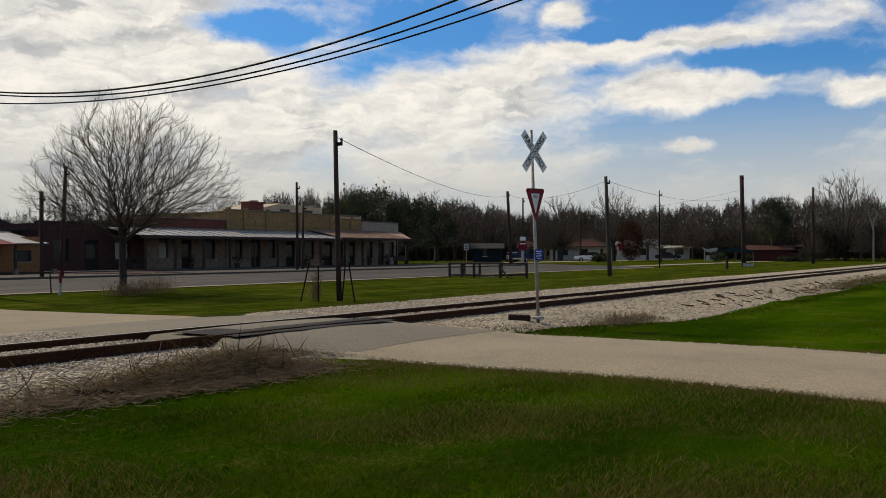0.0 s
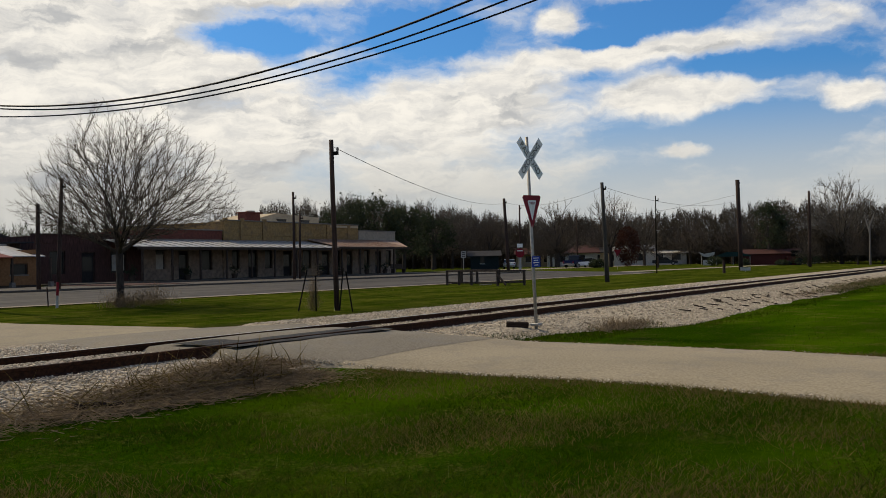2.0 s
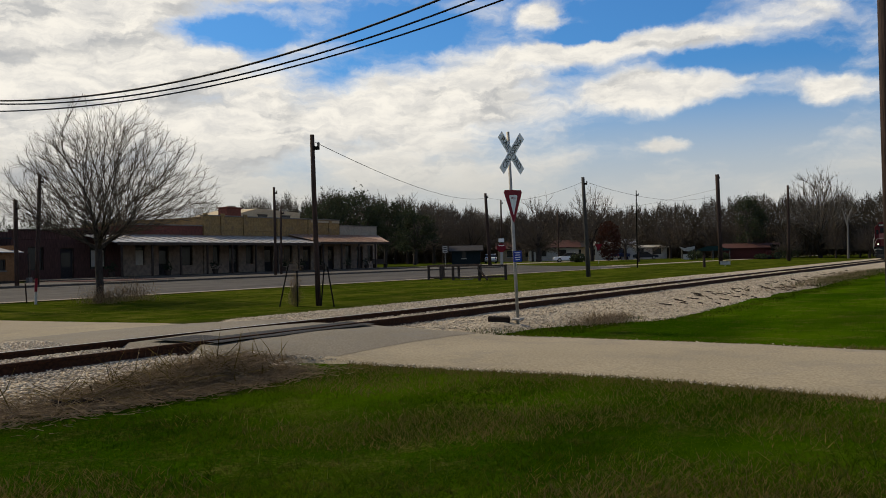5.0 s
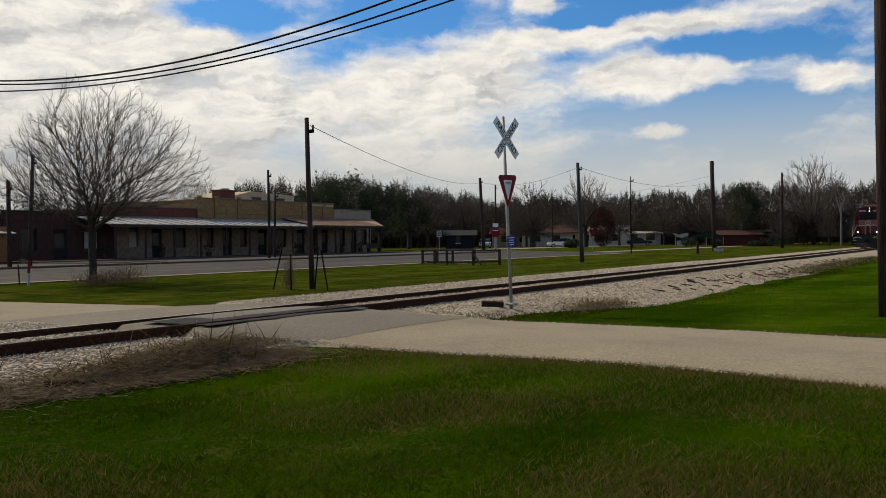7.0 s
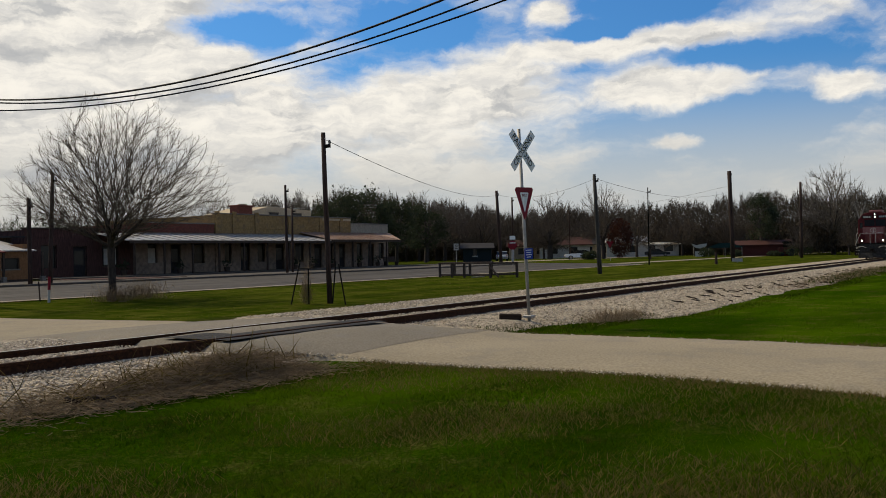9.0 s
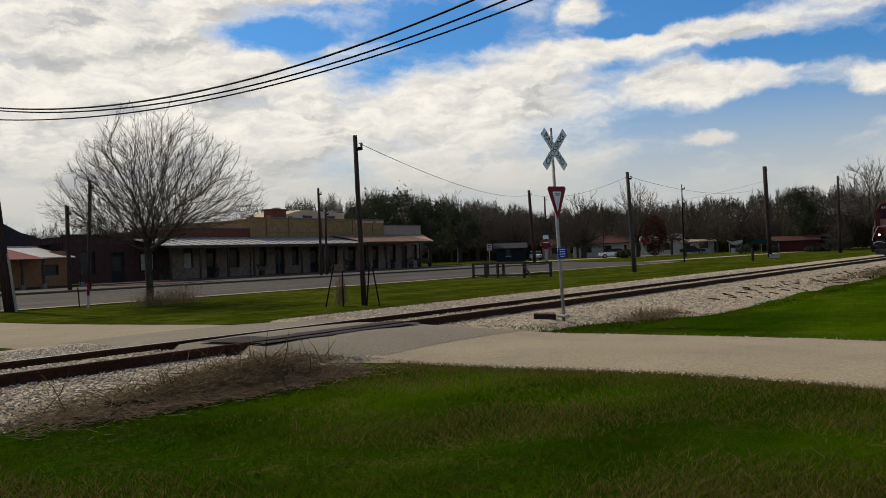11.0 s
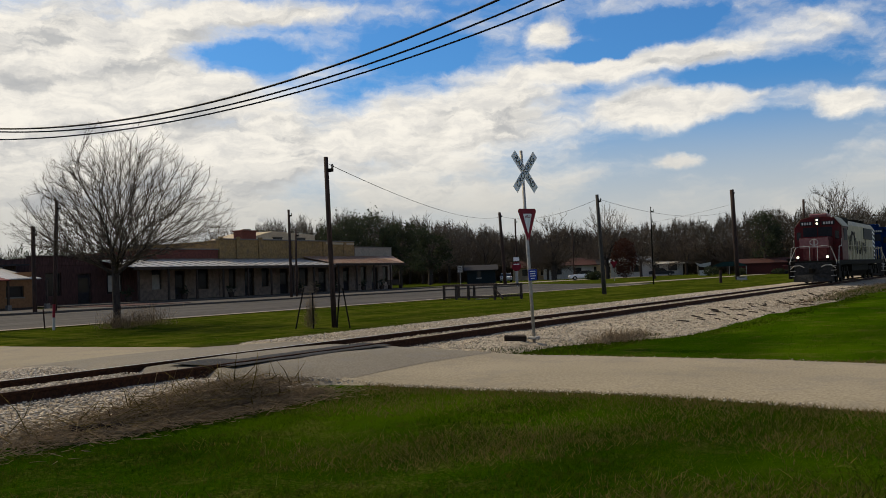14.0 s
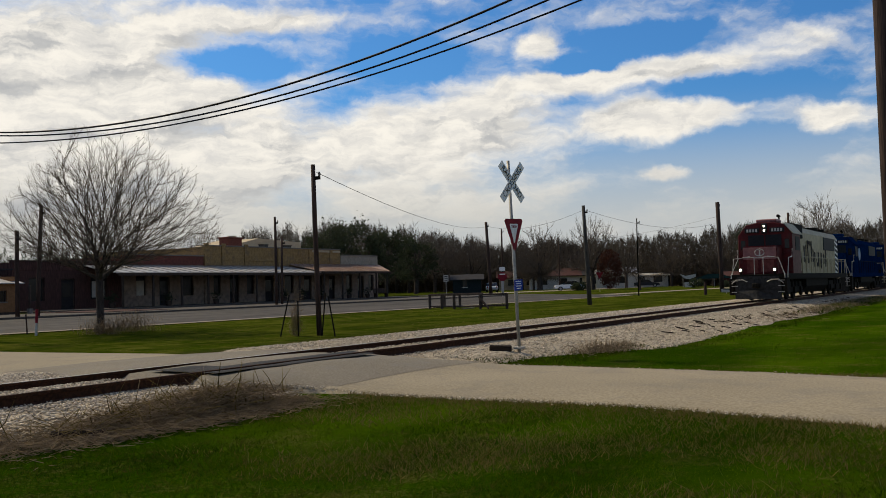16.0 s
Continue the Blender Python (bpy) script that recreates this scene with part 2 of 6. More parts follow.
M = {
    "grass": grass_mat(),
    "blade": blade_mat("grass_blade", (0.013, 0.042, 0.0009), (0.058, 0.090, 0.0036), patchy=0.9),
    "blade_dry": blade_mat("dry_grass_blade", (0.075, 0.056, 0.016), (0.19, 0.14, 0.050)),
    "stalk": blade_mat("pale_green_stalk", (0.07, 0.10, 0.015), (0.14, 0.16, 0.04)),
    "brush": blade_mat("dead_brush", (0.085, 0.064, 0.042), (0.36, 0.27, 0.172)),
    "gravel_road": mat("caliche_road", (0.30, 0.25, 0.173), (0.215, 0.177, 0.120), 26, 0.95, 0, 0.5, 0.35, 0.4, dirt=(0.17, 0.15, 0.125), dirtamt=0.35),
    "asphalt": mat("old_asphalt", (0.215, 0.186, 0.142), (0.135, 0.115, 0.086), 30, 0.9, 0, 0.4, 0.4, 0.4, dirt=(0.17, 0.155, 0.135), dirtamt=0.5),
    "street": mat("street_asphalt", (0.082, 0.070, 0.056), (0.030, 0.025, 0.020), 2.2, 0.85, 0, 0.2, 0.3, 0.4, stretch=(0.06, 1, 1)),
    "crust": mat("broken_asphalt", (0.045, 0.042, 0.040), (0.02, 0.02, 0.02), 14, 0.9, 0, 0.8),
    "ballast": mat("ballast_bed", (0.44, 0.37, 0.27), (0.18, 0.143, 0.10), 14, 0.95, 0, 0.9, 0.7, 0.45, dirt=(0.13, 0.10, 0.07), dirtamt=0.55),
    "stone": mat("ballast_stone", (0.53, 0.44, 0.33), (0.35, 0.29, 0.21), 12, 0.9, 0, 0.3, rand=0.7),
    "tie": mat("creosoted_tie", (0.040, 0.026, 0.017), (0.018, 0.012, 0.009), 6, 0.9, 0, 0.6, stretch=(1, 8, 8)),
    "rust": mat("rusty_rail", (0.060, 0.024, 0.011), (0.026, 0.012, 0.007), 18, 0.85, 0.0, 0.2),
    "railhead": mat("worn_rail_head", (0.52, 0.46, 0.38), (0.36, 0.31, 0.26), 30, 0.42, 0.8, 0.05),
    "pole": mat("weathered_pole_wood", (0.072, 0.044, 0.034), (0.028, 0.019, 0.015), 5, 0.9, 0, 0.6, stretch=(6, 6, 0.4)),
    "pole_grey": mat("grey_pole_wood", (0.085, 0.075, 0.062), (0.04, 0.035, 0.03), 5, 0.9, 0, 0.6, stretch=(6, 6, 0.4)),
    "wire": mat("black_cable", (0.012, 0.012, 0.012), None, 9, 0.6, 0, 0),
    "steel": mat("galvanised_post", (0.40, 0.37, 0.32), (0.29, 0.27, 0.235), 12, 0.55, 0.35, 0.1),
    "white": mat("white_sheeting", (0.88, 0.86, 0.80), (0.78, 0.76, 0.70), 10, 0.5, 0, 0.05, dirt=(0.4, 0.39, 0.36), dirtamt=0.3),
    "black": mat("black_paint", (0.014, 0.014, 0.014), (0.02, 0.02, 0.02), 9, 0.6, 0, 0.05),
    "red_sign": mat("red_sheeting", (0.23, 0.013, 0.022), (0.18, 0.010, 0.016), 9, 0.45, 0, 0.03),
    "blue_sign": mat("blue_sheeting", (0.012, 0.045, 0.30), (0.01, 0.035, 0.23), 9, 0.45, 0, 0.03),
    "bark": mat("tree_bark", (0.070, 0.055, 0.045), (0.035, 0.027, 0.022), 9, 0.95, 0, 0.6, stretch=(1, 1, 0.3)),
    "twig": mat("bare_twigs", (0.115, 0.090, 0.069), (0.062, 0.049, 0.038), 4, 0.95, 0, 0),
    "twig_grey": mat("grey_twigs", (0.16, 0.135, 0.108), (0.07, 0.058, 0.046), 4, 0.95, 0, 0),
    "scrub": blade_mat("far_scrub", (0.030, 0.025, 0.018), (0.088, 0.072, 0.053), thin=0.2),
    "scrub_red": blade_mat("red_brown_foliage", (0.055, 0.024, 0.016), (0.115, 0.048, 0.032)),
    "scrub_green": blade_mat("dark_green_foliage", (0.022, 0.029, 0.017), (0.062, 0.072, 0.040)),
    "tan_brick": mat("tan_brick", (0.32, 0.205, 0.085), (0.22, 0.135, 0.055), 5, 0.9, 0, 0.3, 0.5, 0.4, dirt=(0.14, 0.10, 0.07), dirtamt=0.5),
    "red_brick": mat("red_brick", (0.17, 0.056, 0.04), (0.115, 0.042, 0.03), 5, 0.9, 0, 0.3, 0.5, 0.4),
    "orange_brick": mat("orange_brick", (0.27, 0.135, 0.06), (0.20, 0.095, 0.042), 6, 0.9, 0, 0.2, 0.6, 0.4),
    "stucco": mat("pale_stucco", (0.48, 0.38, 0.25), (0.40, 0.31, 0.20), 5, 0.9, 0, 0.2),
    "grey_stucco": mat("grey_stucco", (0.34, 0.29, 0.22), (0.27, 0.23, 0.175), 5, 0.9, 0, 0.2, dirt=(0.2, 0.165, 0.12), dirtamt=0.4),
    "shop_wall": mat("shop_wall_paint", (0.31, 0.23, 0.175), (0.19, 0.14, 0.105), 3, 0.9, 0, 0.2, 0.4, 0.6),
    "tin": mat("pale_tin_roof", (0.42, 0.40, 0.37), (0.30, 0.285, 0.26), 3, 0.5, 0.3, 0.1, 0.5, 0.4, stretch=(3, 0.4, 1), dirt=(0.28, 0.2, 0.15), dirtamt=0.35),
    "rust_tin": mat("rusted_tin_roof", (0.27, 0.155, 0.10), (0.36, 0.26, 0.20), 3, 0.8, 0.1, 0.1, 0.7, 0.5, stretch=(3, 0.4, 1)),
    "red_tin": mat("red_awning", (0.17, 0.035, 0.026), (0.12, 0.028, 0.02), 3, 0.7, 0, 0.1, stretch=(3, 0.4, 1)),
    "dark_roof": mat("dark_shingles", (0.040, 0.037, 0.038), (0.022, 0.02, 0.02), 6, 0.9, 0, 0.4),
    "red_roof": mat("faded_red_roof", (0.075, 0.030, 0.024), (0.05, 0.022, 0.018), 4, 0.8, 0, 0.2),
    "concrete": mat("concrete", (0.20, 0.18, 0.15), (0.15, 0.13, 0.11), 9, 0.9, 0, 0.3, dirt=(0.16, 0.14, 0.12), dirtamt=0.4),
    "wood_dark": mat("dark_timber", (0.078, 0.056, 0.042), (0.036, 0.026, 0.020), 6, 0.9, 0, 0.4, stretch=(2, 2, 0.5)),
    "red_boards": mat("dull_red_boards", (0.088, 0.042, 0.034), (0.046, 0.024, 0.019), 5, 0.9, 0, 0.3, stretch=(3, 1, 0.4)),
    "door": mat("dark_door", (0.03, 0.027, 0.026), (0.018, 0.016, 0.016), 6, 0.7, 0, 0.1),
    "white_paint": mat("white_paint", (0.46, 0.43, 0.37), (0.37, 0.345, 0.30), 5, 0.6, 0, 0.05),
    "glass": glass_mat(),
    "paving": mat("grimy_paving", (0.10, 0.086, 0.070), (0.065, 0.056, 0.046), 9, 0.9, 0, 0.3, dirt=(0.05, 0.042, 0.035), dirtamt=0.4),
    "loco_red": mat("faded_red_paint", (0.095, 0.010, 0.010), (0.062, 0.008, 0.008), 5, 0.5, 0, 0.05, 0.9, 0.4, dirt=(0.07, 0.03, 0.025), dirtamt=0.45),
    "loco_pink": mat("sunbleached_panel", (0.26, 0.115, 0.105), (0.19, 0.08, 0.075), 5, 0.55, 0, 0.05, 1.2, 0.3, dirt=(0.20, 0.08, 0.07), dirtamt=0.35),
    "loco_faded": mat("half_bleached_red_paint", (0.17, 0.045, 0.035), (0.11, 0.025, 0.020), 4, 0.55, 0, 0.05, 1.0, 0.4, dirt=(0.07, 0.02, 0.017), dirtamt=0.5),
    "cream": mat("cream_paint", (0.45, 0.36, 0.205), (0.35, 0.28, 0.155), 4, 0.5, 0, 0.05, 0.8, 0.35, dirt=(0.26, 0.21, 0.15), dirtamt=0.45),
    "loco_blue": mat("blue_paint", (0.0022, 0.019, 0.070), (0.002, 0.014, 0.050), 4, 0.65, 0, 0.05, 0.8, 0.35, dirt=(0.003, 0.009, 0.028), dirtamt=0.5, spec=0.0),
    "pale_blue": mat("pale_blue_emblem", (0.25, 0.36, 0.50), None, 4, 0.5, 0, 0.05),
    "grime": mat("grimy_black_iron", (0.010, 0.009, 0.007), (0.018, 0.015, 0.011), 6, 0.7, 0.1, 0.3, dirt=(0.018, 0.014, 0.010), dirtamt=0.4, spec=0.02),
    "plow": mat("grey_plow_paint", (0.034, 0.033, 0.030), (0.018, 0.017, 0.015), 6, 0.7, 0.1, 0.2),
    "lamp": mat("lit_headlight", (0.9, 0.85, 0.7), None, 5, 0.3, 0, 0, glow=(1.0, 0.93, 0.75, 4.5)),
    "tyre": mat("rubber", (0.018, 0.018, 0.018), None, 9, 0.85, 0, 0.1),
    "car_white": mat("white_car_paint", (0.70, 0.70, 0.70), (0.66, 0.66, 0.66), 3, 0.3, 0, 0),
    "car_blue": mat("dark_blue_car_paint", (0.010, 0.022, 0.075), (0.012, 0.02, 0.06), 3, 0.3, 0.1, 0),
    "car_dark": mat("dark_car_paint", (0.025, 0.026, 0.028), (0.03, 0.03, 0.03), 3, 0.35, 0.1, 0),
    "car_red": mat("red_machine_paint", (0.085, 0.018, 0.014), (0.06, 0.015, 0.012), 3, 0.5, 0, 0),
    "teal": mat("dark_teal_wall", (0.014, 0.022, 0.023), (0.010, 0.017, 0.018), 4, 0.8, 0, 0.1),
    "green_fabric": mat("green_canopy", (0.016, 0.045, 0.040), None, 4, 0.8, 0, 0.1),
    "field": mat("field_stubble", (0.09, 0.10, 0.03), (0.05, 0.075, 0.015), 3, 0.95, 0, 0.3),
}


# ---- mesh helpers ----
def mesh_ob(name, verts, faces, material, parent=None, smooth=False, label="", mats=None, index=None):
    me = bpy.data.meshes.new(name)
    me.from_pydata([tuple(v) for v in verts], [], faces)
    for mm in (mats or [material]):
        me.materials.append(mm)
    if index is not None:
        me.polygons.foreach_set("material_index", index)
    if smooth:
        me.polygons.foreach_set("use_smooth", [True] * len(me.polygons))
    me.update()
    ob = new(name, me)
    if parent:
        ob.parent = parent
    if label:
        ob["label"] = label
    return ob


def part(name, bm, material, parent=None, label="", smooth=False):
    """Links a bmesh as one mesh object under a thing or a part."""
    me = bpy.data.meshes.new(name)
    bmesh.ops.recalc_face_normals(bm, faces=bm.faces)
    bm.to_mesh(me)
    bm.free()
    me.materials.append(material)
    if smooth:
        me.polygons.foreach_set("use_smooth", [True] * len(me.polygons))
    ob = new(name, me)
    if parent:
        ob.parent = parent
    if label:
        ob["label"] = label
    return ob


def thing(name, x, y, z, label, category, rz=0.0, group="", kind=""):
    ob = new(name)
    ob.matrix_world = pose(x, y, z, 0, 0, rz)
    ob.empty_display_size = 0.2
    return tagged(ob, label, category, group, kind)


def box(bm, x0, x1, y0, y1, z0, z1, bev=0.0, m=None):
    got = bmesh.ops.create_cube(bm, size=1.0)["verts"]
    for v in got:
        v.co = Vector(((x0 + x1) / 2 + v.co.x * (x1 - x0), (y0 + y1) / 2 + v.co.y * (y1 - y0), (z0 + z1) / 2 + v.co.z * (z1 - z0)))
    if bev:
        es = {e for v in got for e in v.link_edges}
        got = bmesh.ops.bevel(bm, geom=list(es), offset=bev, segments=1, affect="EDGES")["verts"]
    if m is not None:
        bmesh.ops.transform(bm, matrix=m, verts=[v for v in got if v.is_valid])
    return bm


def boxes(*rows, bev=0.0):
    bm = bmesh.new()
    for r in rows:
        box(bm, *r, bev=bev)
    return bm


def tube(bm, pts, radii, seg=8):
    """A tapered tube through points, with closed ends."""
    pts = [Vector(p) for p in pts]
    rings = []
    for i, p in enumerate(pts):
        d = (pts[min(i + 1, len(pts) - 1)] - pts[max(i - 1, 0)]).normalized()
        a = d.orthogonal().normalized() if abs(d.z) < 0.95 else Vector((1, 0, 0)) - d * d.x
        a.normalize()
        b = d.cross(a)
        r = radii[i] if isinstance(radii, (list, tuple)) else radii
        rings.append([bm.verts.new(p + (a * math.cos(2 * math.pi * j / seg) + b * math.sin(2 * math.pi * j / seg)) * r) for j in range(seg)])
    for r0, r1 in zip(rings, rings[1:]):
        for j in range(seg):
            bm.faces.new((r0[j], r0[(j + 1) % seg], r1[(j + 1) % seg], r1[j]))
    bm.faces.new(rings[0][::-1])
    bm.faces.new(rings[-1])
    return bm


def tubes(*rows, seg=6):
    bm = bmesh.new()
    for pts, r in rows:
        tube(bm, pts, r, seg)
    return bm


def prism(bm, outline, y0, y1, axis="y"):
    """An outline of (a, z) pairs drawn out along y (or x)."""
    f = (lambda a, z, s: (a, s, z)) if axis == "y" else (lambda a, z, s: (s, a, z))
    r0 = [bm.verts.new(f(a, z, y0)) for a, z in outline]
    r1 = [bm.verts.new(f(a, z, y1)) for a, z in outline]
    n = len(outline)
    for i in range(n):
        bm.faces.new((r0[i], r0[(i + 1) % n], r1[(i + 1) % n], r1[i]))
    bm.faces.new(r0[::-1])
    bm.faces.new(r1)
    return bm


def lettering(text, size, material, parent, m, label=""):
    cu = bpy.data.curves.new("lettering", "FONT")
    cu.body, cu.size, cu.align_x, cu.align_y, cu.extrude = text, size, "CENTER", "CENTER", 0.002
    tmp = bpy.data.objects.new("tmp", cu)
    me = bpy.data.meshes.new_from_object(tmp)
    bpy.data.objects.remove(tmp)
    me.materials.append(material)
    ob = new("lettering", me)
    ob.parent = parent
    ob.matrix_basis = m
    if label:
        ob["label"] = label
    return ob


# ---- ground, road, railway ----
GROUND_Y = [-2500, 7.4, 8.6, 9.6, 14.0, 16.0, 20, 36, 48, 52, 3000]
GROUND_Z = [-0.35, -0.35, -0.33, -0.30, -0.30, -0.42, -0.40, -0.25, 0.0, 0.10, 0.10]
TRACK_Y = 11.71
# the side road's two edges: places along y, and x there
EDGE_LOW = ([-60, 1.3, 4.4, 8.3, 9.5, 10.5, 12.5, 14, 16.5, 18.5, 25, 30, 35], [4.3, 11.15, 11.62, 11.60, 11.2, 10.7, 10.6, 11.2, 12.2, 11.9, 11.5, 11.2, 9.0])
EDGE_HIGH = ([-60, 1.9, 4.3, 7.4, 8.4, 9.5, 10.4, 12.5, 14, 16.5, 19.6, 21.7, 25.3, 30, 35], [8.5, 15.7, 16.1, 16.25, 16.1, 15.6, 15.1, 15.4, 16.4, 17.2, 18.1, 17.6, 17.0, 17.0, 19.0])


def ground_z(x, y):
    return float(np.interp(y, GROUND_Y, GROUND_Z))


def road_z(y):
    return float(np.interp(y, [-60, 7.9, 8.6, 10.2, 10.7, 12.9, 14.2, 19, 36], [-0.31, -0.30, -0.26, -0.09, -0.06, -0.058, -0.09, -0.40, -0.255]))


def sheet(name, xs, ys, zf, material, parent=None, wob=0.0, mats=None, pick=None, skirt=0.0):
    verts, faces, idx = [], [], []
    nx, ny = len(xs), len(ys)
    for j, y in enumerate(ys):
        for i, x in enumerate(xs):
            verts.append((x, y, zf(x, y) + (noise.noise((x * 0.9, y * 0.9, 3.0)) * wob if wob else 0.0)))
    for j in range(ny - 1):
        for i in range(nx - 1):
            a = j * nx + i
            faces.append((a, a + 1, a + nx + 1, a + nx))
    return mesh_ob(name, verts, faces, material, parent, smooth=True)


def spread(a, b, fine0, fine1, step, grow=1.35):
    """Even steps between fine0 and fine1, growing steps out to a and b."""
    mid = list(np.arange(fine0, fine1 + step / 2, step))
    lo, hi, s = [], [], step
    x = fine0
    while x > a:
        s *= grow
        x -= s
        lo.append(max(x, a))
    x, s = fine1, step
    while x < b:
        s *= grow
        x += s
        hi.append(min(x, b))
    return lo[::-1] + mid + hi


gxs = spread(-2500, 3500, -6, 60, 0.8)
gys = sorted(set(spread(-2500, 3000, -6, 52, 0.8)) | {7.4, 8.6, 9.6, 14.0, 16.0, 48.0, 52.0})
ground = tagged(sheet("ground", gxs, gys, lambda x, y: ground_z(x, y) + (0.05 * noise.noise((x * 0.35, y * 0.35, 0)) if abs(x) < 70 and y < 8 else 0.0) - (0.12 if y < 8.5 and np.interp(y, *EDGE_LOW) + 0.4 < x < np.interp(y, *EDGE_HIGH) - 0.4 else 0.0), M["grass"]),
                "green spring grass ground with dry brown patches", "ground", kind="structure")


def edge(side, y):
    """The ragged edge of the side road, wider where it meets the railway."""
    base = float(np.interp(y, *(EDGE_HIGH if side > 0 else EDGE_LOW)))
    return base + 0.10 * noise.noise((y * 1.3, side * 5, 0)) + 0.05 * noise.noise((y * 5, side * 9, 0))


def road_strip(name, y0, y1, step, material, lift, label):
    ys = np.arange(y0, y1 + step / 2, step)
    verts, faces = [], []
    for y in ys:
        a, b = edge(-1, y), edge(1, y)
        w = 0.3
        row = [(a - w, -0.14), (a, 0.0), (a + (b - a) * 0.25, 0.025), (a + (b - a) * 0.5, 0.035), (a + (b - a) * 0.75, 0.025), (b, 0.0), (b + w, -0.14)]
        verts += [(x, y, road_z(y) + lift + dz) for x, dz in row]
    for j in range(len(ys) - 1):
        for i in range(6):
            a = j * 7 + i
            faces.append((a, a + 1, a + 8, a + 7))
    return tagged(mesh_ob(name, verts, faces, material, smooth=True), label, "road", kind="structure")


road_strip("road_near", -60, 9.0, 0.5, M["gravel_road"], 0.0, "pale gravel side road leading to the railway")
road_strip("road_far", 18.2, 35.6, 0.5, M["gravel_road"], 0.0, "pale gravel side road beyond the railway")
# asphalt laid at the crossing, up to and between the rails
for nm, y0, y1 in (("crossing_apron_near", 8.8, 10.88), ("crossing_panel", 11.06, 12.38), ("crossing_apron_far", 12.56, 18.4)):
    road_strip(nm, y0, y1, (y1 - y0) / 12, M["asphalt"], 0.006, "worn grey asphalt laid over the level crossing")


def crust_strip(y, w, x0, x1):
    verts, faces = [], []
    xs = np.arange(x0, x1, 0.25)
    for x in xs:
        n1, n2 = noise.noise((x * 2, y, 0)) * 0.10, noise.noise((x * 2, y, 7)) * 0.10
        verts += [(x, y - w + n1, road_z(y) + 0.045), (x, y, road_z(y) + 0.053 + n1 * 0.04), (x, y + w + n2, road_z(y) + 0.045)]
    for i in range(len(xs) - 1):
        for j in range(2):
            a = i * 3 + j
            faces.append((a, a + 1, a + 4, a + 3))
    return tagged(mesh_ob("broken_edge", verts, faces, M["crust"]), "dark strip of crumbled asphalt and flangeway groove along the rail", "asphalt edge", kind="structure")


crust_strip(10.72, 0.15, 10.75, 15.2)
# dark strip laid over the panel in place of the shaded flangeway groove
crust_strip(11.28, 0.22, 10.75, 15.3)
crust_strip(11.78, 0.30, 10.75, 11.8)

# ballast bed, along the whole line
def ballast_z(x, y):
    base = float(np.interp(y, [6.6, 7.3, 9.4, 10.3, 10.8, 11.15, 12.25, 12.6, 15.0, 17.2, 18.4], [-0.48, -0.31, -0.19, -0.165, -0.165, -0.105, -0.105, -0.15, -0.17, -0.25, -0.50]))
    if y < 10.4:
        # the near toe draws in towards the crossing
        toe = float(np.interp(x, [-30, 5, 11, 18.5, 20, 22.5, 27, 60], [9.0, 9.0, 9.1, 8.8, 8.2, 6.9, 6.7, 6.6]))
        base = min(base, -0.30 + (y - toe) * 0.22)
    road = np.interp(y, *EDGE_LOW) - 0.5 < x < np.interp(y, *EDGE_HIGH) + 0.5
    return base - (0.10 if road else 0.0)


bxs = list(np.arange(-30, 60, 0.5)) + list(np.arange(60, 420, 4.0))
ballast = sheet("railway_ballast", bxs, [6.6 + 0.15 * i for i in range(80)], ballast_z, M["ballast"], wob=0.02)
tagged(ballast, "pale crushed limestone ballast bed under the rails", "ballast", kind="structure")

track = thing("railway_track", 0, TRACK_Y, 0, "single railway track of rusty rails on dark ties", "railway track", kind="structure")
for s in (-0.755, 0.755):
    bm = bmesh.new()
    prism(bm, [(s - 0.07, -0.175), (s + 0.07, -0.175), (s + 0.07, -0.155), (s + 0.012, -0.13), (s + 0.012, -0.05), (s + 0.034, -0.04),
               (s + 0.034, -0.004), (s - 0.034, -0.004), (s - 0.034, -0.04), (s - 0.012, -0.05), (s - 0.012, -0.13), (s - 0.07, -0.155)], -60, 430, "x")
    rail = part("rail", bm, M["rust"], track, "rusty steel rail")
    part("rail_head", boxes((-60, 430, s - 0.028, s + 0.028, -0.004, 0.0)), M["railhead" if s > 0 else "rust"], rail, "bright worn running surface" if s > 0 else "dark rusty running surface")
tie_me = None
for i in range(150):
    x = -8 + i * 0.53
    if 10.5 < x < 15.5:
        continue
    if tie_me is None:
        ob = part("tie", boxes((-0.11, 0.11, -1.28, 1.28, -0.15, 0.0), bev=0.012), M["tie"], track)
        tie_me = ob.data
    else:
        ob = new("tie", tie_me)
        ob.parent = track
    ob.matrix_basis = pose(x, random.uniform(-0.05, 0.05), -0.176 + random.uniform(-0.012, 0.008), 0, 0, random.uniform(-1.5, 1.5))


def np_mesh(name, verts, faces, material, label="", category="", kind="stuff", smooth=False):
    """A big mesh from arrays of one face size."""
    me = bpy.data.meshes.new(name)
    verts, faces = np.asarray(verts, np.float32), np.asarray(faces, np.int32)
    me.vertices.add(len(verts))
    me.vertices.foreach_set("co", verts.ravel())
    me.loops.add(faces.size)
    me.loops.foreach_set("vertex_index", faces.ravel())
    me.polygons.add(len(faces))
    me.polygons.foreach_set("loop_start", np.arange(len(faces), dtype=np.int32) * faces.shape[1])
    me.polygons.foreach_set("loop_total", np.full(len(faces), faces.shape[1], np.int32))
    me.materials.append(material)
    me.update(calc_edges=True)
    ob = new(name, me)
    return tagged(ob, label, category, kind=kind) if label else ob


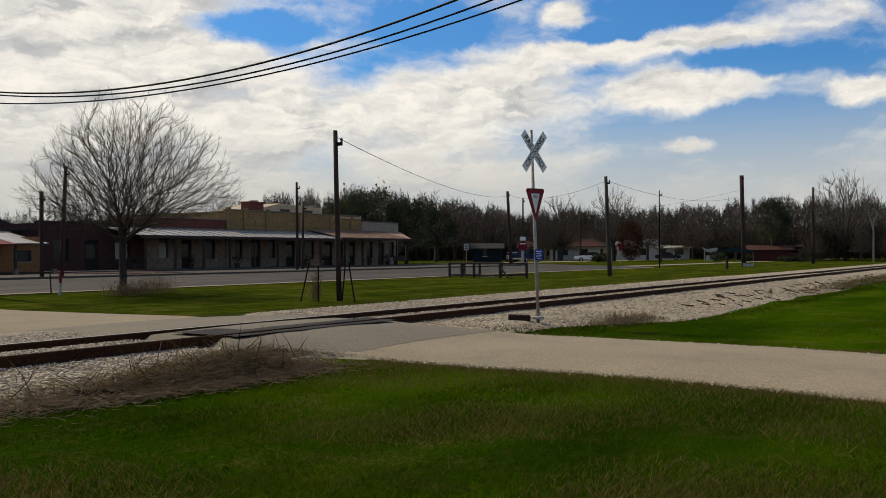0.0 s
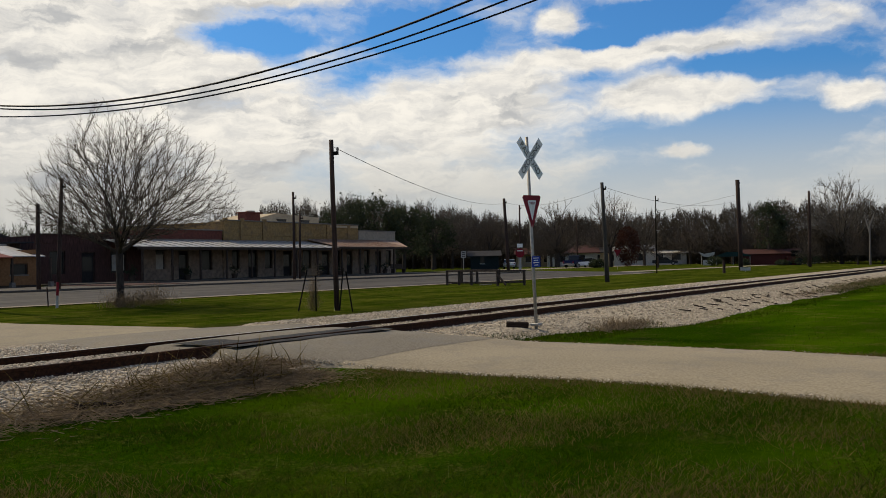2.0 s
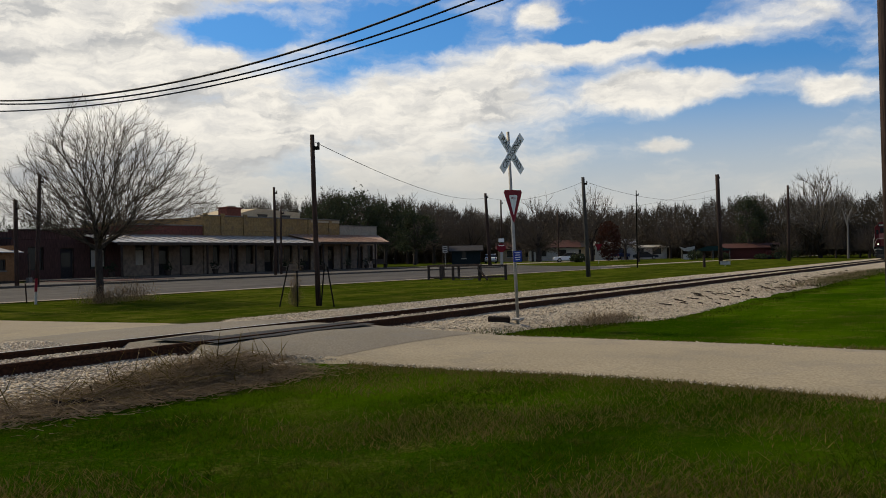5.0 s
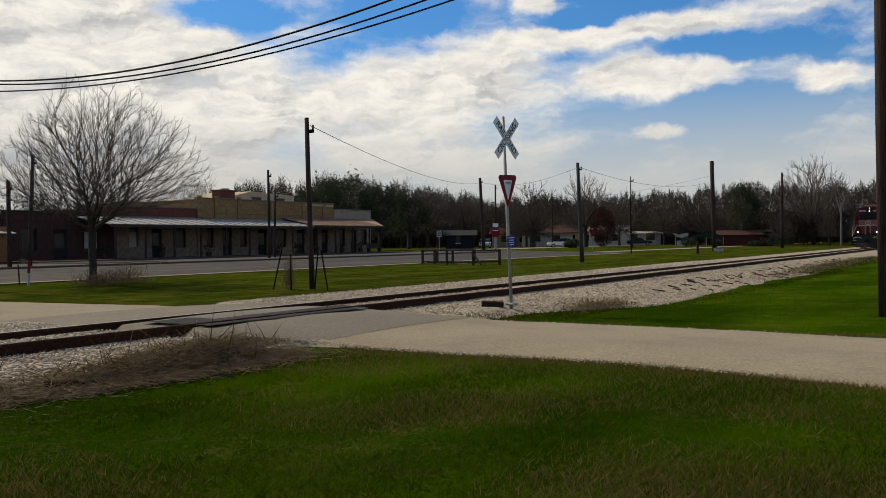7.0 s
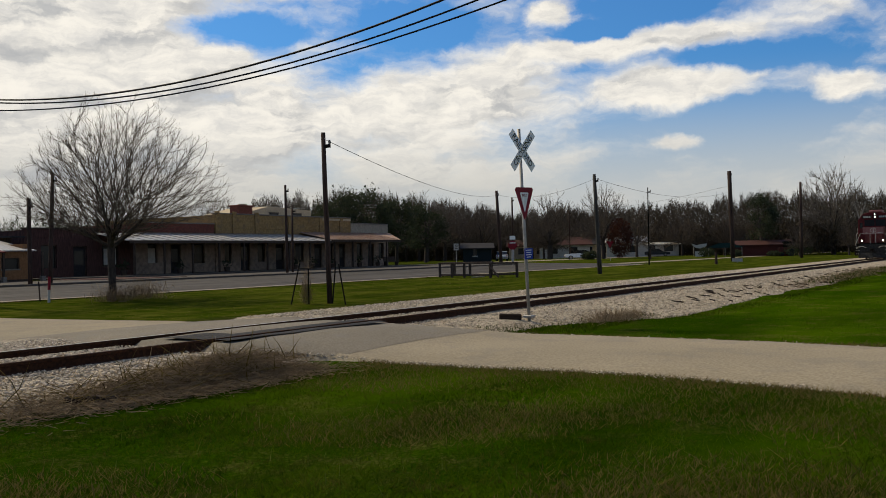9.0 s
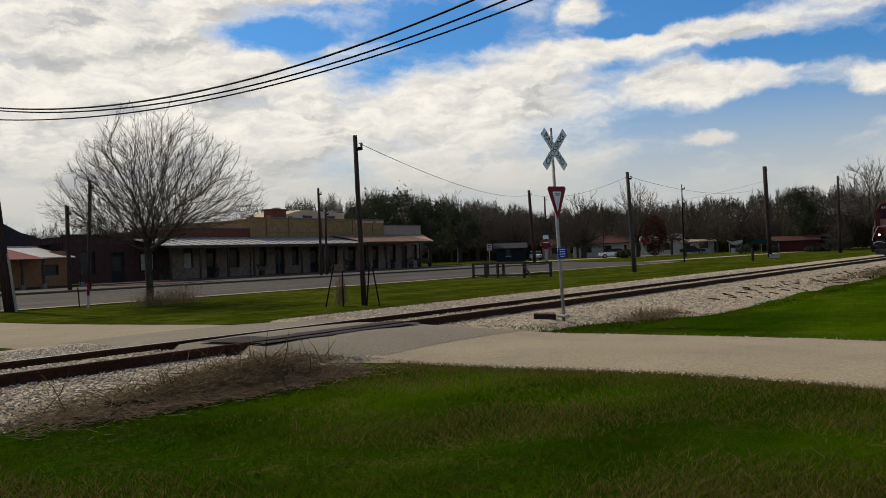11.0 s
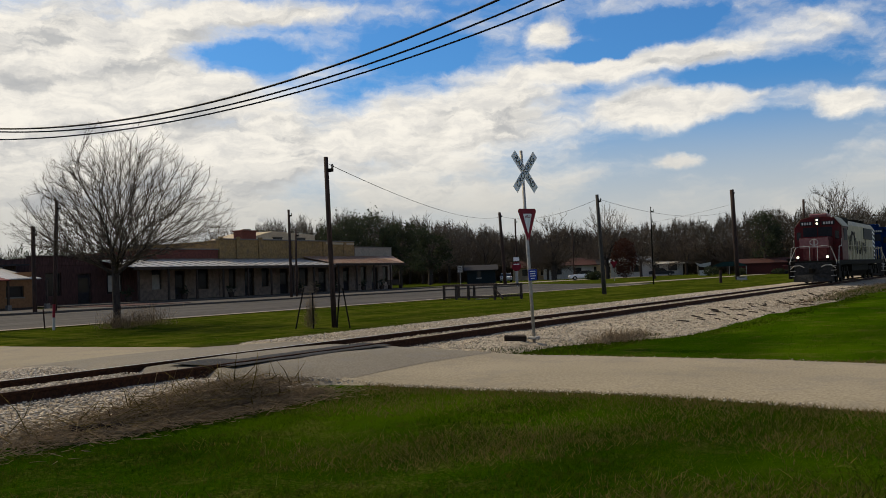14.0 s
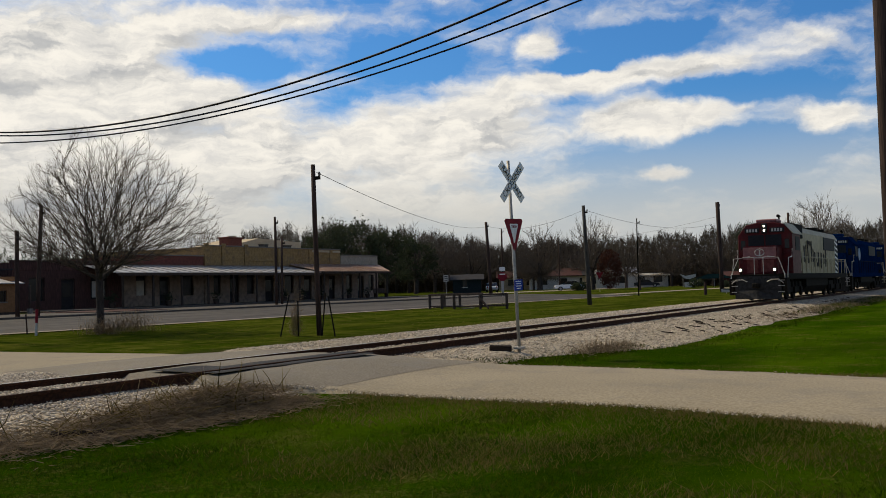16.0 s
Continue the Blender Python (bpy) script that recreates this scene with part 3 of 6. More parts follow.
rng = np.random.default_rng(5)
ICO_V = np.array([(0, 0, -1), (0.72, -0.53, -0.45), (-0.28, -0.85, -0.45), (-0.89, 0, -0.45), (-0.28, 0.85, -0.45), (0.72, 0.53, -0.45),
                  (0.28, -0.85, 0.45), (-0.72, -0.53, 0.45), (-0.72, 0.53, 0.45), (0.28, 0.85, 0.45), (0.89, 0, 0.45), (0, 0, 1)])
ICO_F = np.array([(0, 1, 2), (1, 0, 5), (0, 2, 3), (0, 3, 4), (0, 4, 5), (1, 5, 10), (2, 1, 6), (3, 2, 7), (4, 3, 8), (5, 4, 9),
                  (1, 10, 6), (2, 6, 7), (3, 7, 8), (4, 8, 9), (5, 9, 10), (6, 10, 11), (7, 6, 11), (8, 7, 11), (9, 8, 11), (10, 9, 11)])


def stones(name, places, size, material, label):
    n = len(places)
    v = ICO_V[None] * (1 + 0.35 * rng.uniform(-1, 1, (n, 12, 1)))
    v = v * size[:, None, None] * rng.uniform(0.6, 1.25, (n, 1, 3)) * np.array([1, 1, 0.6])
    a = rng.uniform(0, 6.28, n)
    c, s = np.cos(a)[:, None], np.sin(a)[:, None]
    v = np.stack([v[:, :, 0] * c - v[:, :, 1] * s, v[:, :, 0] * s + v[:, :, 1] * c, v[:, :, 2]], 2) + places[:, None, :]
    f = ICO_F[None] + (np.arange(n) * 12)[:, None, None]
    return np_mesh(name, v.reshape(-1, 3), f.reshape(-1, 3), material, label, "gravel")


def ballast_places(n, x0, x1, y0, y1, power=1.0):
    x = x0 + (x1 - x0) * rng.uniform(0, 1, n) ** power
    y = rng.uniform(y0, y1, n)
    keep = ~((x > np.interp(y, *EDGE_LOW) - 0.15) & (x < np.interp(y, *EDGE_HIGH) + 0.15)) & (np.abs(np.abs(y - TRACK_Y) - 0.755) > 0.075)
    x, y = x[keep], y[keep]
    z = np.array([ballast_z(a, b) for a, b in zip(x, y)]) + 0.012
    return np.stack([x, y, z], 1)


pl = np.concatenate([ballast_places(26000, 3, 12.3, 8.3, 16.2), ballast_places(30000, 15.3, 62, 6.7, 17.8, 1.5)])
stones("ballast_stones", pl, rng.uniform(0.011, 0.027, len(pl)) * (1 + np.clip(pl[:, 0] - 16, 0, 40) * 0.02), M["stone"], "loose pale limestone ballast stones beside the rails")
# spilled gravel along the side road
n = 2200
yy = rng.uniform(2, 9.5, n)
xx = np.array([edge(-1, b) if rng.uniform() < 0.55 else edge(1, b) for b in yy]) + rng.normal(0, 0.16, n)
pl = np.stack([xx, yy, np.array([max(road_z(b) - 0.02, ground_z(a, b)) for a, b in zip(xx, yy)])], 1)
stones("road_gravel", pl, rng.uniform(0.006, 0.018, n), M["stone"], "loose pale gravel along the road's edges")
n = 1100
xx, yy = rng.triangular(9.4, 10.7, 11.5, n), rng.uniform(8.9, 10.6, n)
pl = np.stack([xx, yy, np.array([max(ballast_z(a, b), road_z(b) - 0.06 if a > np.interp(b, *EDGE_LOW) - 0.15 else -1) for a, b in zip(xx, yy)]) + 0.02], 1)
stones("spilled_ballast", pl, rng.uniform(0.010, 0.026, n), M["stone"], "pale ballast spilled against the crossing asphalt")
# scattered dark splinters of tie on the ballast slope
n = 130
xx, yy = rng.uniform(26, 68, n), rng.uniform(7.0, 9.2, n)
verts, faces = [], []
for x, y in zip(xx, yy):
    if x < 24 and y > 9.6:
        continue
    L, a, w = rng.uniform(0.05, 0.20), rng.uniform(-1.5, -0.4), 0.02
    z = ballast_z(x, y) + 0.05
    c, s = math.cos(a) * L, math.sin(a) * L
    k = len(verts)
    verts += [(x - c, y - s, z), (x + c, y + s, z - 0.06), (x + c - s * 0.1, y + s, z - 0.02), (x - c - s * 0.1, y - s, z + w)]
    faces += [(k, k + 1, k + 2, k + 3)]
np_mesh("tie_splinters", verts, faces, M["tie"], "dark splinters of old tie lying on ballast", "debris")


# ---- grass ----
def blades(name, x, y, z, h, w, material, label, lean=0.45):
    n = len(x)
    a = rng.uniform(0, 6.28, n)
    dx, dy = np.cos(a) * w, np.sin(a) * w
    lx, ly = rng.normal(0, lean, n) * h, rng.normal(0, lean, n) * h
    p = np.stack([x, y, z], 1)
    v = np.stack([p + np.stack([-dx, -dy, 0 * x], 1), p + np.stack([dx, dy, 0 * x], 1), p + np.stack([lx, ly, h], 1)], 1)
    return np_mesh(name, v.reshape(-1, 3), np.arange(3 * n).reshape(-1, 3), material, label, "grass")


def scatter(n, r0, r1, keep, power=1.6):
    """Places in the wedge of ground before the camera."""
    r = r0 + (r1 - r0) * rng.uniform(0, 1, n) ** power
    a = np.radians(rng.uniform(2, 64, n))
    x, y = r * np.cos(a), r * np.sin(a)
    k = keep(x, y)
    return x[k], y[k]


def lawn(x, y):
    e0, e1 = np.interp(y, *EDGE_LOW), np.interp(y, *EDGE_HIGH)
    return (y < np.where(x > 21, 6.9, 8.3)) & ~((x > e0 - 0.08 + 0.08 * np.sin(y * 3.7)) & (x < e1 + 0.12))


def zs(x, y):
    return np.array([ground_z(a, b) + (0.05 * noise.noise((a * 0.35, b * 0.35, 0)) if b < 8 else 0) for a, b in zip(x, y)]) - 0.01


def patch(x, y, s, o):
    return np.array([noise.noise((a * s, b * s, o)) for a, b in zip(x, y)])


x, y = scatter(120000, 4.5, 15, lawn, 1.0)
p = patch(x, y, 0.7, 2.0)
blades("lawn_grass", x, y, zs(x, y), rng.uniform(0.018, 0.055, len(x)) * (1.15 + 0.9 * p), rng.uniform(0.003, 0.007, len(x)), M["blade"], "short green spring grass", 0.9)
k = patch(x, y, 0.45, 11.0) + 0.16 * np.clip((x - y - 2) / 4, -1, 1) + rng.uniform(-0.35, 0.35, len(x)) > 0.17
blades("lawn_straw", x[k] + 0.03, y[k], zs(x[k], y[k]), rng.uniform(0.035, 0.085, k.sum()), rng.uniform(0.003, 0.007, k.sum()), M["blade_dry"], "dry straw-coloured grass among the green", 0.8)
x, y = scatter(160, 5.5, 11, lawn, 1.0)
blades("grass_stalks", x, y, zs(x, y), rng.uniform(0.06, 0.17, len(x)), rng.uniform(0.003, 0.005, len(x)), M["stalk"], "sparse pale green taller grass stalks", 0.35)
x, y = scatter(30000, 15, 45, lambda a, b: lawn(a, b) & (a > 15.5), 1.3)
blades("field_grass", x, y, zs(x, y), rng.uniform(0.02, 0.05, len(x)), rng.uniform(0.005, 0.011, len(x)), M["blade"], "bright green grass field beside the railway", 0.6)
x, y = scatter(26000, 18, 60, lambda a, b: (b > 15.6) & (b < 34.5) & ~((a > 10.6) & (a < 18.3)), 1.0)
k = patch(x, y, 0.35, 4.0) + rng.uniform(-0.3, 0.3, len(x)) < 0.02
blades("verge_grass", x[k], y[k], zs(x[k], y[k]), rng.uniform(0.02, 0.05, k.sum()), rng.uniform(0.006, 0.014, k.sum()), M["blade"], "patchy green verge between railway and street", 0.6)
blades("verge_straw", x[~k], y[~k], zs(x[~k], y[~k]), rng.uniform(0.02, 0.05, (~k).sum()), rng.uniform(0.006, 0.012, (~k).sum()), M["blade_dry"], "dry grass on the verge", 0.6)
# dry fringe along the road and the ballast toe
n = 9000
yy = rng.uniform(-4, 8.5, n)
xx = np.array([edge(-1, b) - 0.12 - abs(rng.normal(0, 0.4)) if rng.uniform() < 0.55 else edge(1, b) + 0.12 + abs(rng.normal(0, 0.22)) for b in yy])
blades("roadside_straw", xx, yy, zs(xx, yy), rng.uniform(0.03, 0.08, n), rng.uniform(0.004, 0.010, n), M["blade_dry"], "dry straw fringe along the road's edge", 0.8)


# heap of dead brush at the track's edge
def brush(name, n, place, length, width, material, label, flat=0.35):
    verts, faces = [], []
    for i in range(n):
        x, y, z = place()
        L, a, e = length * rng.uniform(0.4, 1.3), rng.uniform(0, 6.28), rng.normal(0, flat)
        d = np.array([math.cos(a) * math.cos(e), math.sin(a) * math.cos(e), abs(math.sin(e))])
        side = np.array([-math.sin(a), math.cos(a), 0]) * width * rng.uniform(0.5, 1.4)
        upv = np.array([0, 0, width])
        p0 = np.array([x, y, z])
        p1 = p0 + d * L * 0.5 + rng.normal(0, 0.05 * L, 3)
        p2 = p1 + d * L * 0.5 + rng.normal(0, 0.12 * L, 3)
        k = len(verts)
        verts += [p0 - side, p0 + side, p0 + upv, p1 - side * 0.8, p1 + side * 0.8, p1 + upv * 0.8, p2]
        faces += [(k, k + 1, k + 4), (k, k + 4, k + 3), (k + 1, k + 2, k + 5), (k + 1, k + 5, k + 4), (k + 2, k, k + 3), (k + 2, k + 3, k + 5),
                  (k + 3, k + 4, k + 6), (k + 4, k + 5, k + 6), (k + 5, k + 3, k + 6)]
    return np_mesh(name, verts, faces, material, label, "brush")


def heap_place():
    x = rng.triangular(5.2, 9.0, 10.5)
    y = rng.normal(8.8, 0.27)
    h = 0.30 * math.exp(-((x - 9.0) / 1.8) ** 2 - ((y - 8.7) / 0.6) ** 2)
    return x, y, -0.33 + h * rng.uniform(0, 1.0) + max(0, (y - 8.4) * 0.13)


brush("dead_brush", 4300, heap_place, 0.30, 0.005, M["brush"], "tangled heap of dead brown brush beside the track", 0.22)
brush("brush_sticks", 260, heap_place, 0.5, 0.007, M["blade_dry"], "pale dry sticks on the brush heap", 0.5)
brush("matted_dead_grass", 5200, lambda: (rng.triangular(4.9, 8.8, 10.9), rng.normal(8.55, 0.30), -0.31 + rng.uniform(0, 0.05)), 0.2, 0.006, M["brush"], "matted dead brown grass", 0.13)
brush("tall_stalks", 9, lambda: (rng.uniform(8.0, 9.4), rng.uniform(8.9, 9.5), -0.2), 0.6, 0.006, M["brush"], "tall bare weed stalks beside the rail", 1.3)
brush("slope_weeds", 1500, lambda: (rng.triangular(30, 62, 76), rng.normal(7.5, 0.5), -0.30 + rng.uniform(0, 0.08)), 0.34, 0.010, M["brush"], "dead brown weeds scattered over the ballast slope", 0.5)
n = 4200
xx = rng.triangular(40, 62, 78, n)
yy = rng.normal(7.3, 0.35, n) + 0.5 * patch(xx, 0 * xx, 0.35, 8.0)
blades("slope_grass", xx, yy, np.array([max(ground_z(a, b), ballast_z(a, b)) for a, b in zip(xx, yy)]), rng.uniform(0.08, 0.2, n), rng.uniform(0.012, 0.02, n), M["blade"], "dark green weeds creeping up the ballast slope", 0.6)
brush("toe_weeds", 900, lambda: (rng.normal(20.6, 0.7), rng.normal(8.0, 0.25), -0.33 + rng.uniform(0, 0.06)), 0.3, 0.006, M["brush"], "dead brown weeds at the ballast toe", 0.6)
n = 5000
xx = rng.uniform(16.4, 48, n)
yy = np.interp(xx, [16, 20, 22.5, 27, 60], [8.6, 7.9, 6.8, 6.6, 6.5]) + rng.normal(-0.1, 0.25, n)
blades("toe_grass", xx, yy, zs(xx, yy), rng.uniform(0.03, 0.08, n), rng.uniform(0.006, 0.012, n), M["blade"], "taller green grass at the ballast toe", 0.4)


n = 6000
xx, yy = rng.uniform(15.4, 22, n), rng.uniform(7.4, 9.8, n)
k = (xx > np.interp(yy, *EDGE_HIGH) + 0.1) & (yy < 9.5 - (xx - 15.6) * 0.30 + rng.normal(0, 0.12, n))
xx, yy = xx[k], yy[k]
zt = np.array([max(ground_z(a, b), ballast_z(a, b)) for a, b in zip(xx, yy)])
blades("crossing_grass", xx, yy, zt, rng.uniform(0.03, 0.08, len(xx)), rng.uniform(0.004, 0.008, len(xx)), M["blade"], "green weedy grass between road and ballast", 0.5)


# ---- street, kerb, pavement ----
def strip(name, x0, x1, y0, y1, lift, material, label, category, nx=60):
    xs = list(np.linspace(x0, x1, nx))
    ys = sorted(set(list(np.linspace(y0, y1, 6)) + [y for y in GROUND_Y if y0 < y < y1]))
    return tagged(sheet(name, xs, ys, lambda x, y: ground_z(x, y) + lift, material), label, category, kind="structure")


strip("street", -120, 101, 35.0, 47.0, 0.03, M["street"], "grey asphalt main street parallel to the railway", "street")
strip("street_shoulder", -120, 97, 34.3, 35.05, 0.035, M["gravel_road"], "pale gravel shoulder of the street", "shoulder")
strip("side_street", 92, 101, 46.8, 63, 0.034, M["street"], "grey asphalt side street leaving the main street", "street", 8)
strip("back_street", 100.8, 420, 56.5, 63, 0.03, M["gravel_road"], "pale back street before far houses", "street")
strip("grass_lane", 100.5, 420, 38.0, 40.0, 0.03, M["gravel_road"], "narrow pale lane across the grass", "lane")
for x0, x1 in ((-120, 91.5),):
    kerb = part("kerb", boxes((x0, x1, 47.0, 47.2, -0.25, 0.12), bev=0.02), M["paving"])
    tagged(kerb, "low concrete kerb along the street", "kerb", kind="structure")
pave = part("pavement", boxes((-40, 91.5, 47.2, 55.2, -0.3, 0.13)), M["paving"])
tagged(pave, "worn concrete pavement before the shops", "pavement", kind="structure")


# ---- poles and cables ----
def utility_pole(x, y, top, r0, r1, lean=(0, 0), material="pole", label="dark weathered wooden utility pole", arms=0, group="utility poles"):
    z0 = ground_z(x, y) - 0.1
    p = thing("utility_pole", x, y, z0, label, "utility pole", group=group)
    h = top - z0
    seg = [Vector((lean[0] * f + 0.012 * math.sin(f * 5 + x), lean[1] * f, h * f)) for f in (0, 0.3, 0.65, 1.0)]
    part("pole", tubes((seg, [r0, r0 * 0.93, (r0 + r1) / 2, r1]), seg=10), M[material], p, smooth=True)
    topv = seg[-1]
    bm = bmesh.new()
    box(bm, topv.x - 0.04, topv.x + 0.04, topv.y - 0.30, topv.y - 0.05, h - 0.55, h - 0.43)
    part("bracket", bm, M["grime"], p)
    bm = bmesh.new()
    tube(bm, [(topv.x, topv.y - 0.28, h - 0.45), (topv.x, topv.y - 0.28, h - 0.34), (topv.x, topv.y - 0.28, h - 0.28)], [0.035, 0.05, 0.03], 8)
    part("insulator", bm, M["concrete"], p)
    for i in range(arms):
        z = h - 0.3 - 0.55 * i
        part("crossarm", boxes((topv.x - 0.06, topv.x + 0.06, topv.y - 0.9, topv.y + 0.9, z, z + 0.11), bev=0.01), M[material], p)
    return p


utility_pole(26.4, 20.99, 5.70, 0.100, 0.080, (0.0, 0.14), label="dark brown weathered wooden utility pole by the railway")
utility_pole(62.5, 25.42, 6.7, 0.16, 0.11, (-0.35, 0.12), "pole_grey")
utility_pole(117.6, 30.3, 10.8, 0.27, 0.24, (-0.15, 0.2), label="thick dark wooden utility pole beside the railway")
utility_pole(144.7, 27.4, 10.8, 0.22, 0.16, (0.4, 0.0))
utility_pole(56.4, 49.0, 7.0, 0.12, 0.09, (0.1, 0.1))
utility_pole(58.8, 50.5, 5.55, 0.10, 0.08, (0.1, 0.0))
utility_pole(92.0, 49.0, 8.2, 0.2, 0.15, (-0.4, 0.2))
utility_pole(122, 63.0, 9.4, 0.15, 0.11, (0, 0))
utility_pole(33.0, 47.6, 4.95, 0.125, 0.11, (0, 0), label="short thick dark wooden pole by the kerb")
utility_pole(34.2, 47.5, 6.5, 0.125, 0.10, (0.3, 0))
utility_pole(96, 33.5, 7.9, 0.07, 0.05, (0.1, 0), "grime", "slim dark steel pole beside the street")
utility_pole(140, 62, 8.0, 0.11, 0.08, (0, 0))

# the heavier line that crosses the railway
near_pole = utility_pole(21.0, 34.1, 8.75, 0.21, 0.15, (-0.95, 0.0), label="leaning dark wooden utility pole with service cables", arms=1)
part("riser_pipe", tubes(([(0.13, -0.22, 0.1), (-0.10, -0.21, 2.0), (-0.16, -0.12, 2.35)], 0.06)), M["steel"], near_pole, "grey metal cable guard at the foot")
for a, b in ((7.62, 0.0), (7.98, 0.2)):
    part("insulator", tubes(([(-0.9, 0.12, a), (-0.9, 0.0, a), (-0.9, -0.62, a - 0.03), (-0.9, -0.80, a - 0.03)], [0.06, 0.12, 0.12, 0.04])), M["grime"], near_pole, "black cable clamp")
bm = bmesh.new()
loop = [(-0.9 + 0.16 * math.sin(i * 0.6), -0.3, 7.35 + 0.26 * math.cos(i * 0.6)) for i in range(10)]
tube(bm, loop, 0.018, 5)
part("slack_loop", bm, M["wire"], near_pole, "loop of slack black cable")
utility_box = thing("utility_box", 20.6, 34.35, ground_z(21, 35), "small grey utility cabinet beside the pole", "utility box")
part("body", boxes((-0.12, 0.12, -0.1, 0.1, -0.05, 0.92), bev=0.02), M["steel"], utility_box)
part("lid", boxes((-0.14, 0.14, -0.12, 0.12, 0.92, 0.97), bev=0.015), M["steel"], utility_box)

far_pole = thing("utility_pole", 20.3, 1.85, -0.5, "tall dark wooden utility pole beside the side road", "utility pole", group="utility poles")
part("pole", tubes(([(0, 0, 0), (0, 0.05, 4), (-0.05, 0.1, 11.6)], [0.19, 0.17, 0.13]), seg=12), M["pole"], far_pole, smooth=True)
part("crossarm", boxes((-0.06, 0.06, -0.9, 0.9, 10.6, 10.72), bev=0.01), M["pole"], far_pole)


def cable(name, a, b, sag, r, label, n=40):
    a, b = Vector(a), Vector(b)
    pts = []
    for i in range(n + 1):
        s = i / n
        p = a.lerp(b, s)
        p.z -= 4 * sag * s * (1 - s)
        pts.append(p)
    bm = bmesh.new()
    tube(bm, pts, r, 6)
    return tagged(part(name, bm, M["wire"], smooth=True), label, "cable", group="overhead cables")


A0, B0 = (20.05, 34.1), (20.3, 1.85)
cable("overhead_cable", (*A0, 7.58), (*B0, 10.5), 2.167, 0.030, "thick black overhead service cable")
cable("overhead_cable", (*A0, 7.48), (*B0, 9.92), 2.061, 0.024, "black overhead service cable")
cable("overhead_cable", (*A0, 7.10), (*B0, 9.33), 1.723, 0.022, "black overhead service cable")
cable("overhead_wire", (26.3, 20.9, 5.4), (92.0, 49.0, 7.75), 0.85, 0.011, "thin overhead wire between utility poles")
cable("overhead_wire", (92.0, 49.0, 7.7), (62.2, 25.5, 6.4), 0.7, 0.011, "thin overhead wire between utility poles")
cable("overhead_wire", (62.2, 25.5, 6.4), (117.3, 30.3, 8.3), 1.0, 0.011, "thin overhead wire between utility poles")
cable("overhead_wire", (117.3, 30.5, 9.0), (140, 62, 7.8), 0.6, 0.011, "thin overhead wire between utility poles")


# ---- level crossing sign ----
def crossing_sign():
    x, y = 18.35, 9.12
    s = thing("crossing_sign", x, y, -0.15, "white crossbuck on a leaning steel post with a yield sign", "railway sign")
    H = 4.09
    top = Vector((-0.06, 0.12, H))
    lean = lambda z: Vector((top.x * z / H, top.y * z / H, z))
    part("post", tubes(([lean(-0.2), lean(1.5), lean(H)], [0.038, 0.038, 0.036]), seg=8), M["steel"], s, "grey galvanised leaning post", smooth=True)
    part("foot_plate", boxes((-0.10, 0.10, -0.10, 0.10, 0.0, 0.05), bev=0.01), M["steel"], s)
    face = Matrix.Rotation(radians(-11), 4, "Z") @ Matrix.Rotation(radians(90), 4, "X")   # plane of the boards, facing the approaching road

    def board(z, off):
        return Matrix.Translation(lean(z)) @ Matrix.Rotation(radians(-1.5), 4, "Y") @ face @ Matrix.Translation((0, 0, off))
    for ang, off, word in ((-46, 0.062, "RAILROAD"), (46, 0.080, "CROSSING")):
        bm = boxes((-0.545, 0.545, -0.10, 0.10, -0.004, 0.004), bev=0.003)
        b = part("crossbuck_blade", bm, M["white"], s, "white reflective blade with black letters")
        b.matrix_basis = board(H - 0.47, off) @ Matrix.Rotation(radians(ang), 4, "Z")
        lettering(word, 0.185, M["black"], b, pose(0, 0, 0.006), "black sign lettering")

    def tri(w, h, rr, t):
        pts = [(-w / 2 + rr, 0), (w / 2 - rr, 0), (w / 2 - rr * 0.2, -rr), (rr * 0.7, -h + rr), (0, -h), (-rr * 0.7, -h + rr), (-w / 2 + rr * 0.2, -rr)]
        bm = bmesh.new()
        f = bm.faces.new([bm.verts.new((a, c, 0)) for a, c in pts])
        e = bmesh.ops.extrude_face_region(bm, geom=[f])["geom"]
        bmesh.ops.translate(bm, verts=[v for v in e if isinstance(v, bmesh.types.BMVert)], vec=(0, 0, t))
        return bm
    yb = part("yield_board", tri(0.66, 0.72, 0.05, 0.006), M["red_sign"], s, "faded red yield sign")
    yb.matrix_basis = board(2.82, 0.050)
    inner = part("panel", tri(0.30, 0.42, 0.02, 0.004), M["white"], yb, "white triangle panel")
    inner.matrix_basis = pose(0, -0.11, 0.006)
    lettering("YIELD", 0.075, M["red_sign"], yb, pose(0, -0.175, 0.0125), "red sign lettering")
    bb = part("notice_plate", boxes((-0.15, 0.15, -0.12, 0.12, -0.003, 0.003), bev=0.004), M["blue_sign"], s, "small blue notice plate")
    bb.matrix_basis = board(1.38, 0.05) @ Matrix.Translation((0.04, 0, 0))
    for i, w in enumerate((0.2, 0.16, 0.2, 0.14)):
        bar = part("text_bar", boxes((-w / 2, w / 2, -0.008, 0.008, 0, 0.003)), M["white"], bb)
        bar.matrix_basis = pose(0, 0.078 - i * 0.05, 0.003)


crossing_sign()
block = part("timber_block", boxes((-0.24, 0.24, -0.09, 0.09, 0, 0.13), bev=0.02), M["tie"])
block.matrix_world = pose(18.1, 9.45, -0.19, 0, 2, -62)
tagged(block, "short dark sawn-off tie lying on ballast", "timber")
log = part("timber_block", boxes((-0.3, 0.3, -0.07, 0.07, 0, 0.10), bev=0.03), M["tie"])
log.matrix_world = pose(6.75, 8.7, -0.31, 0, 3, -35)
tagged(log, "dark rotten tie end lying beside the track", "timber")


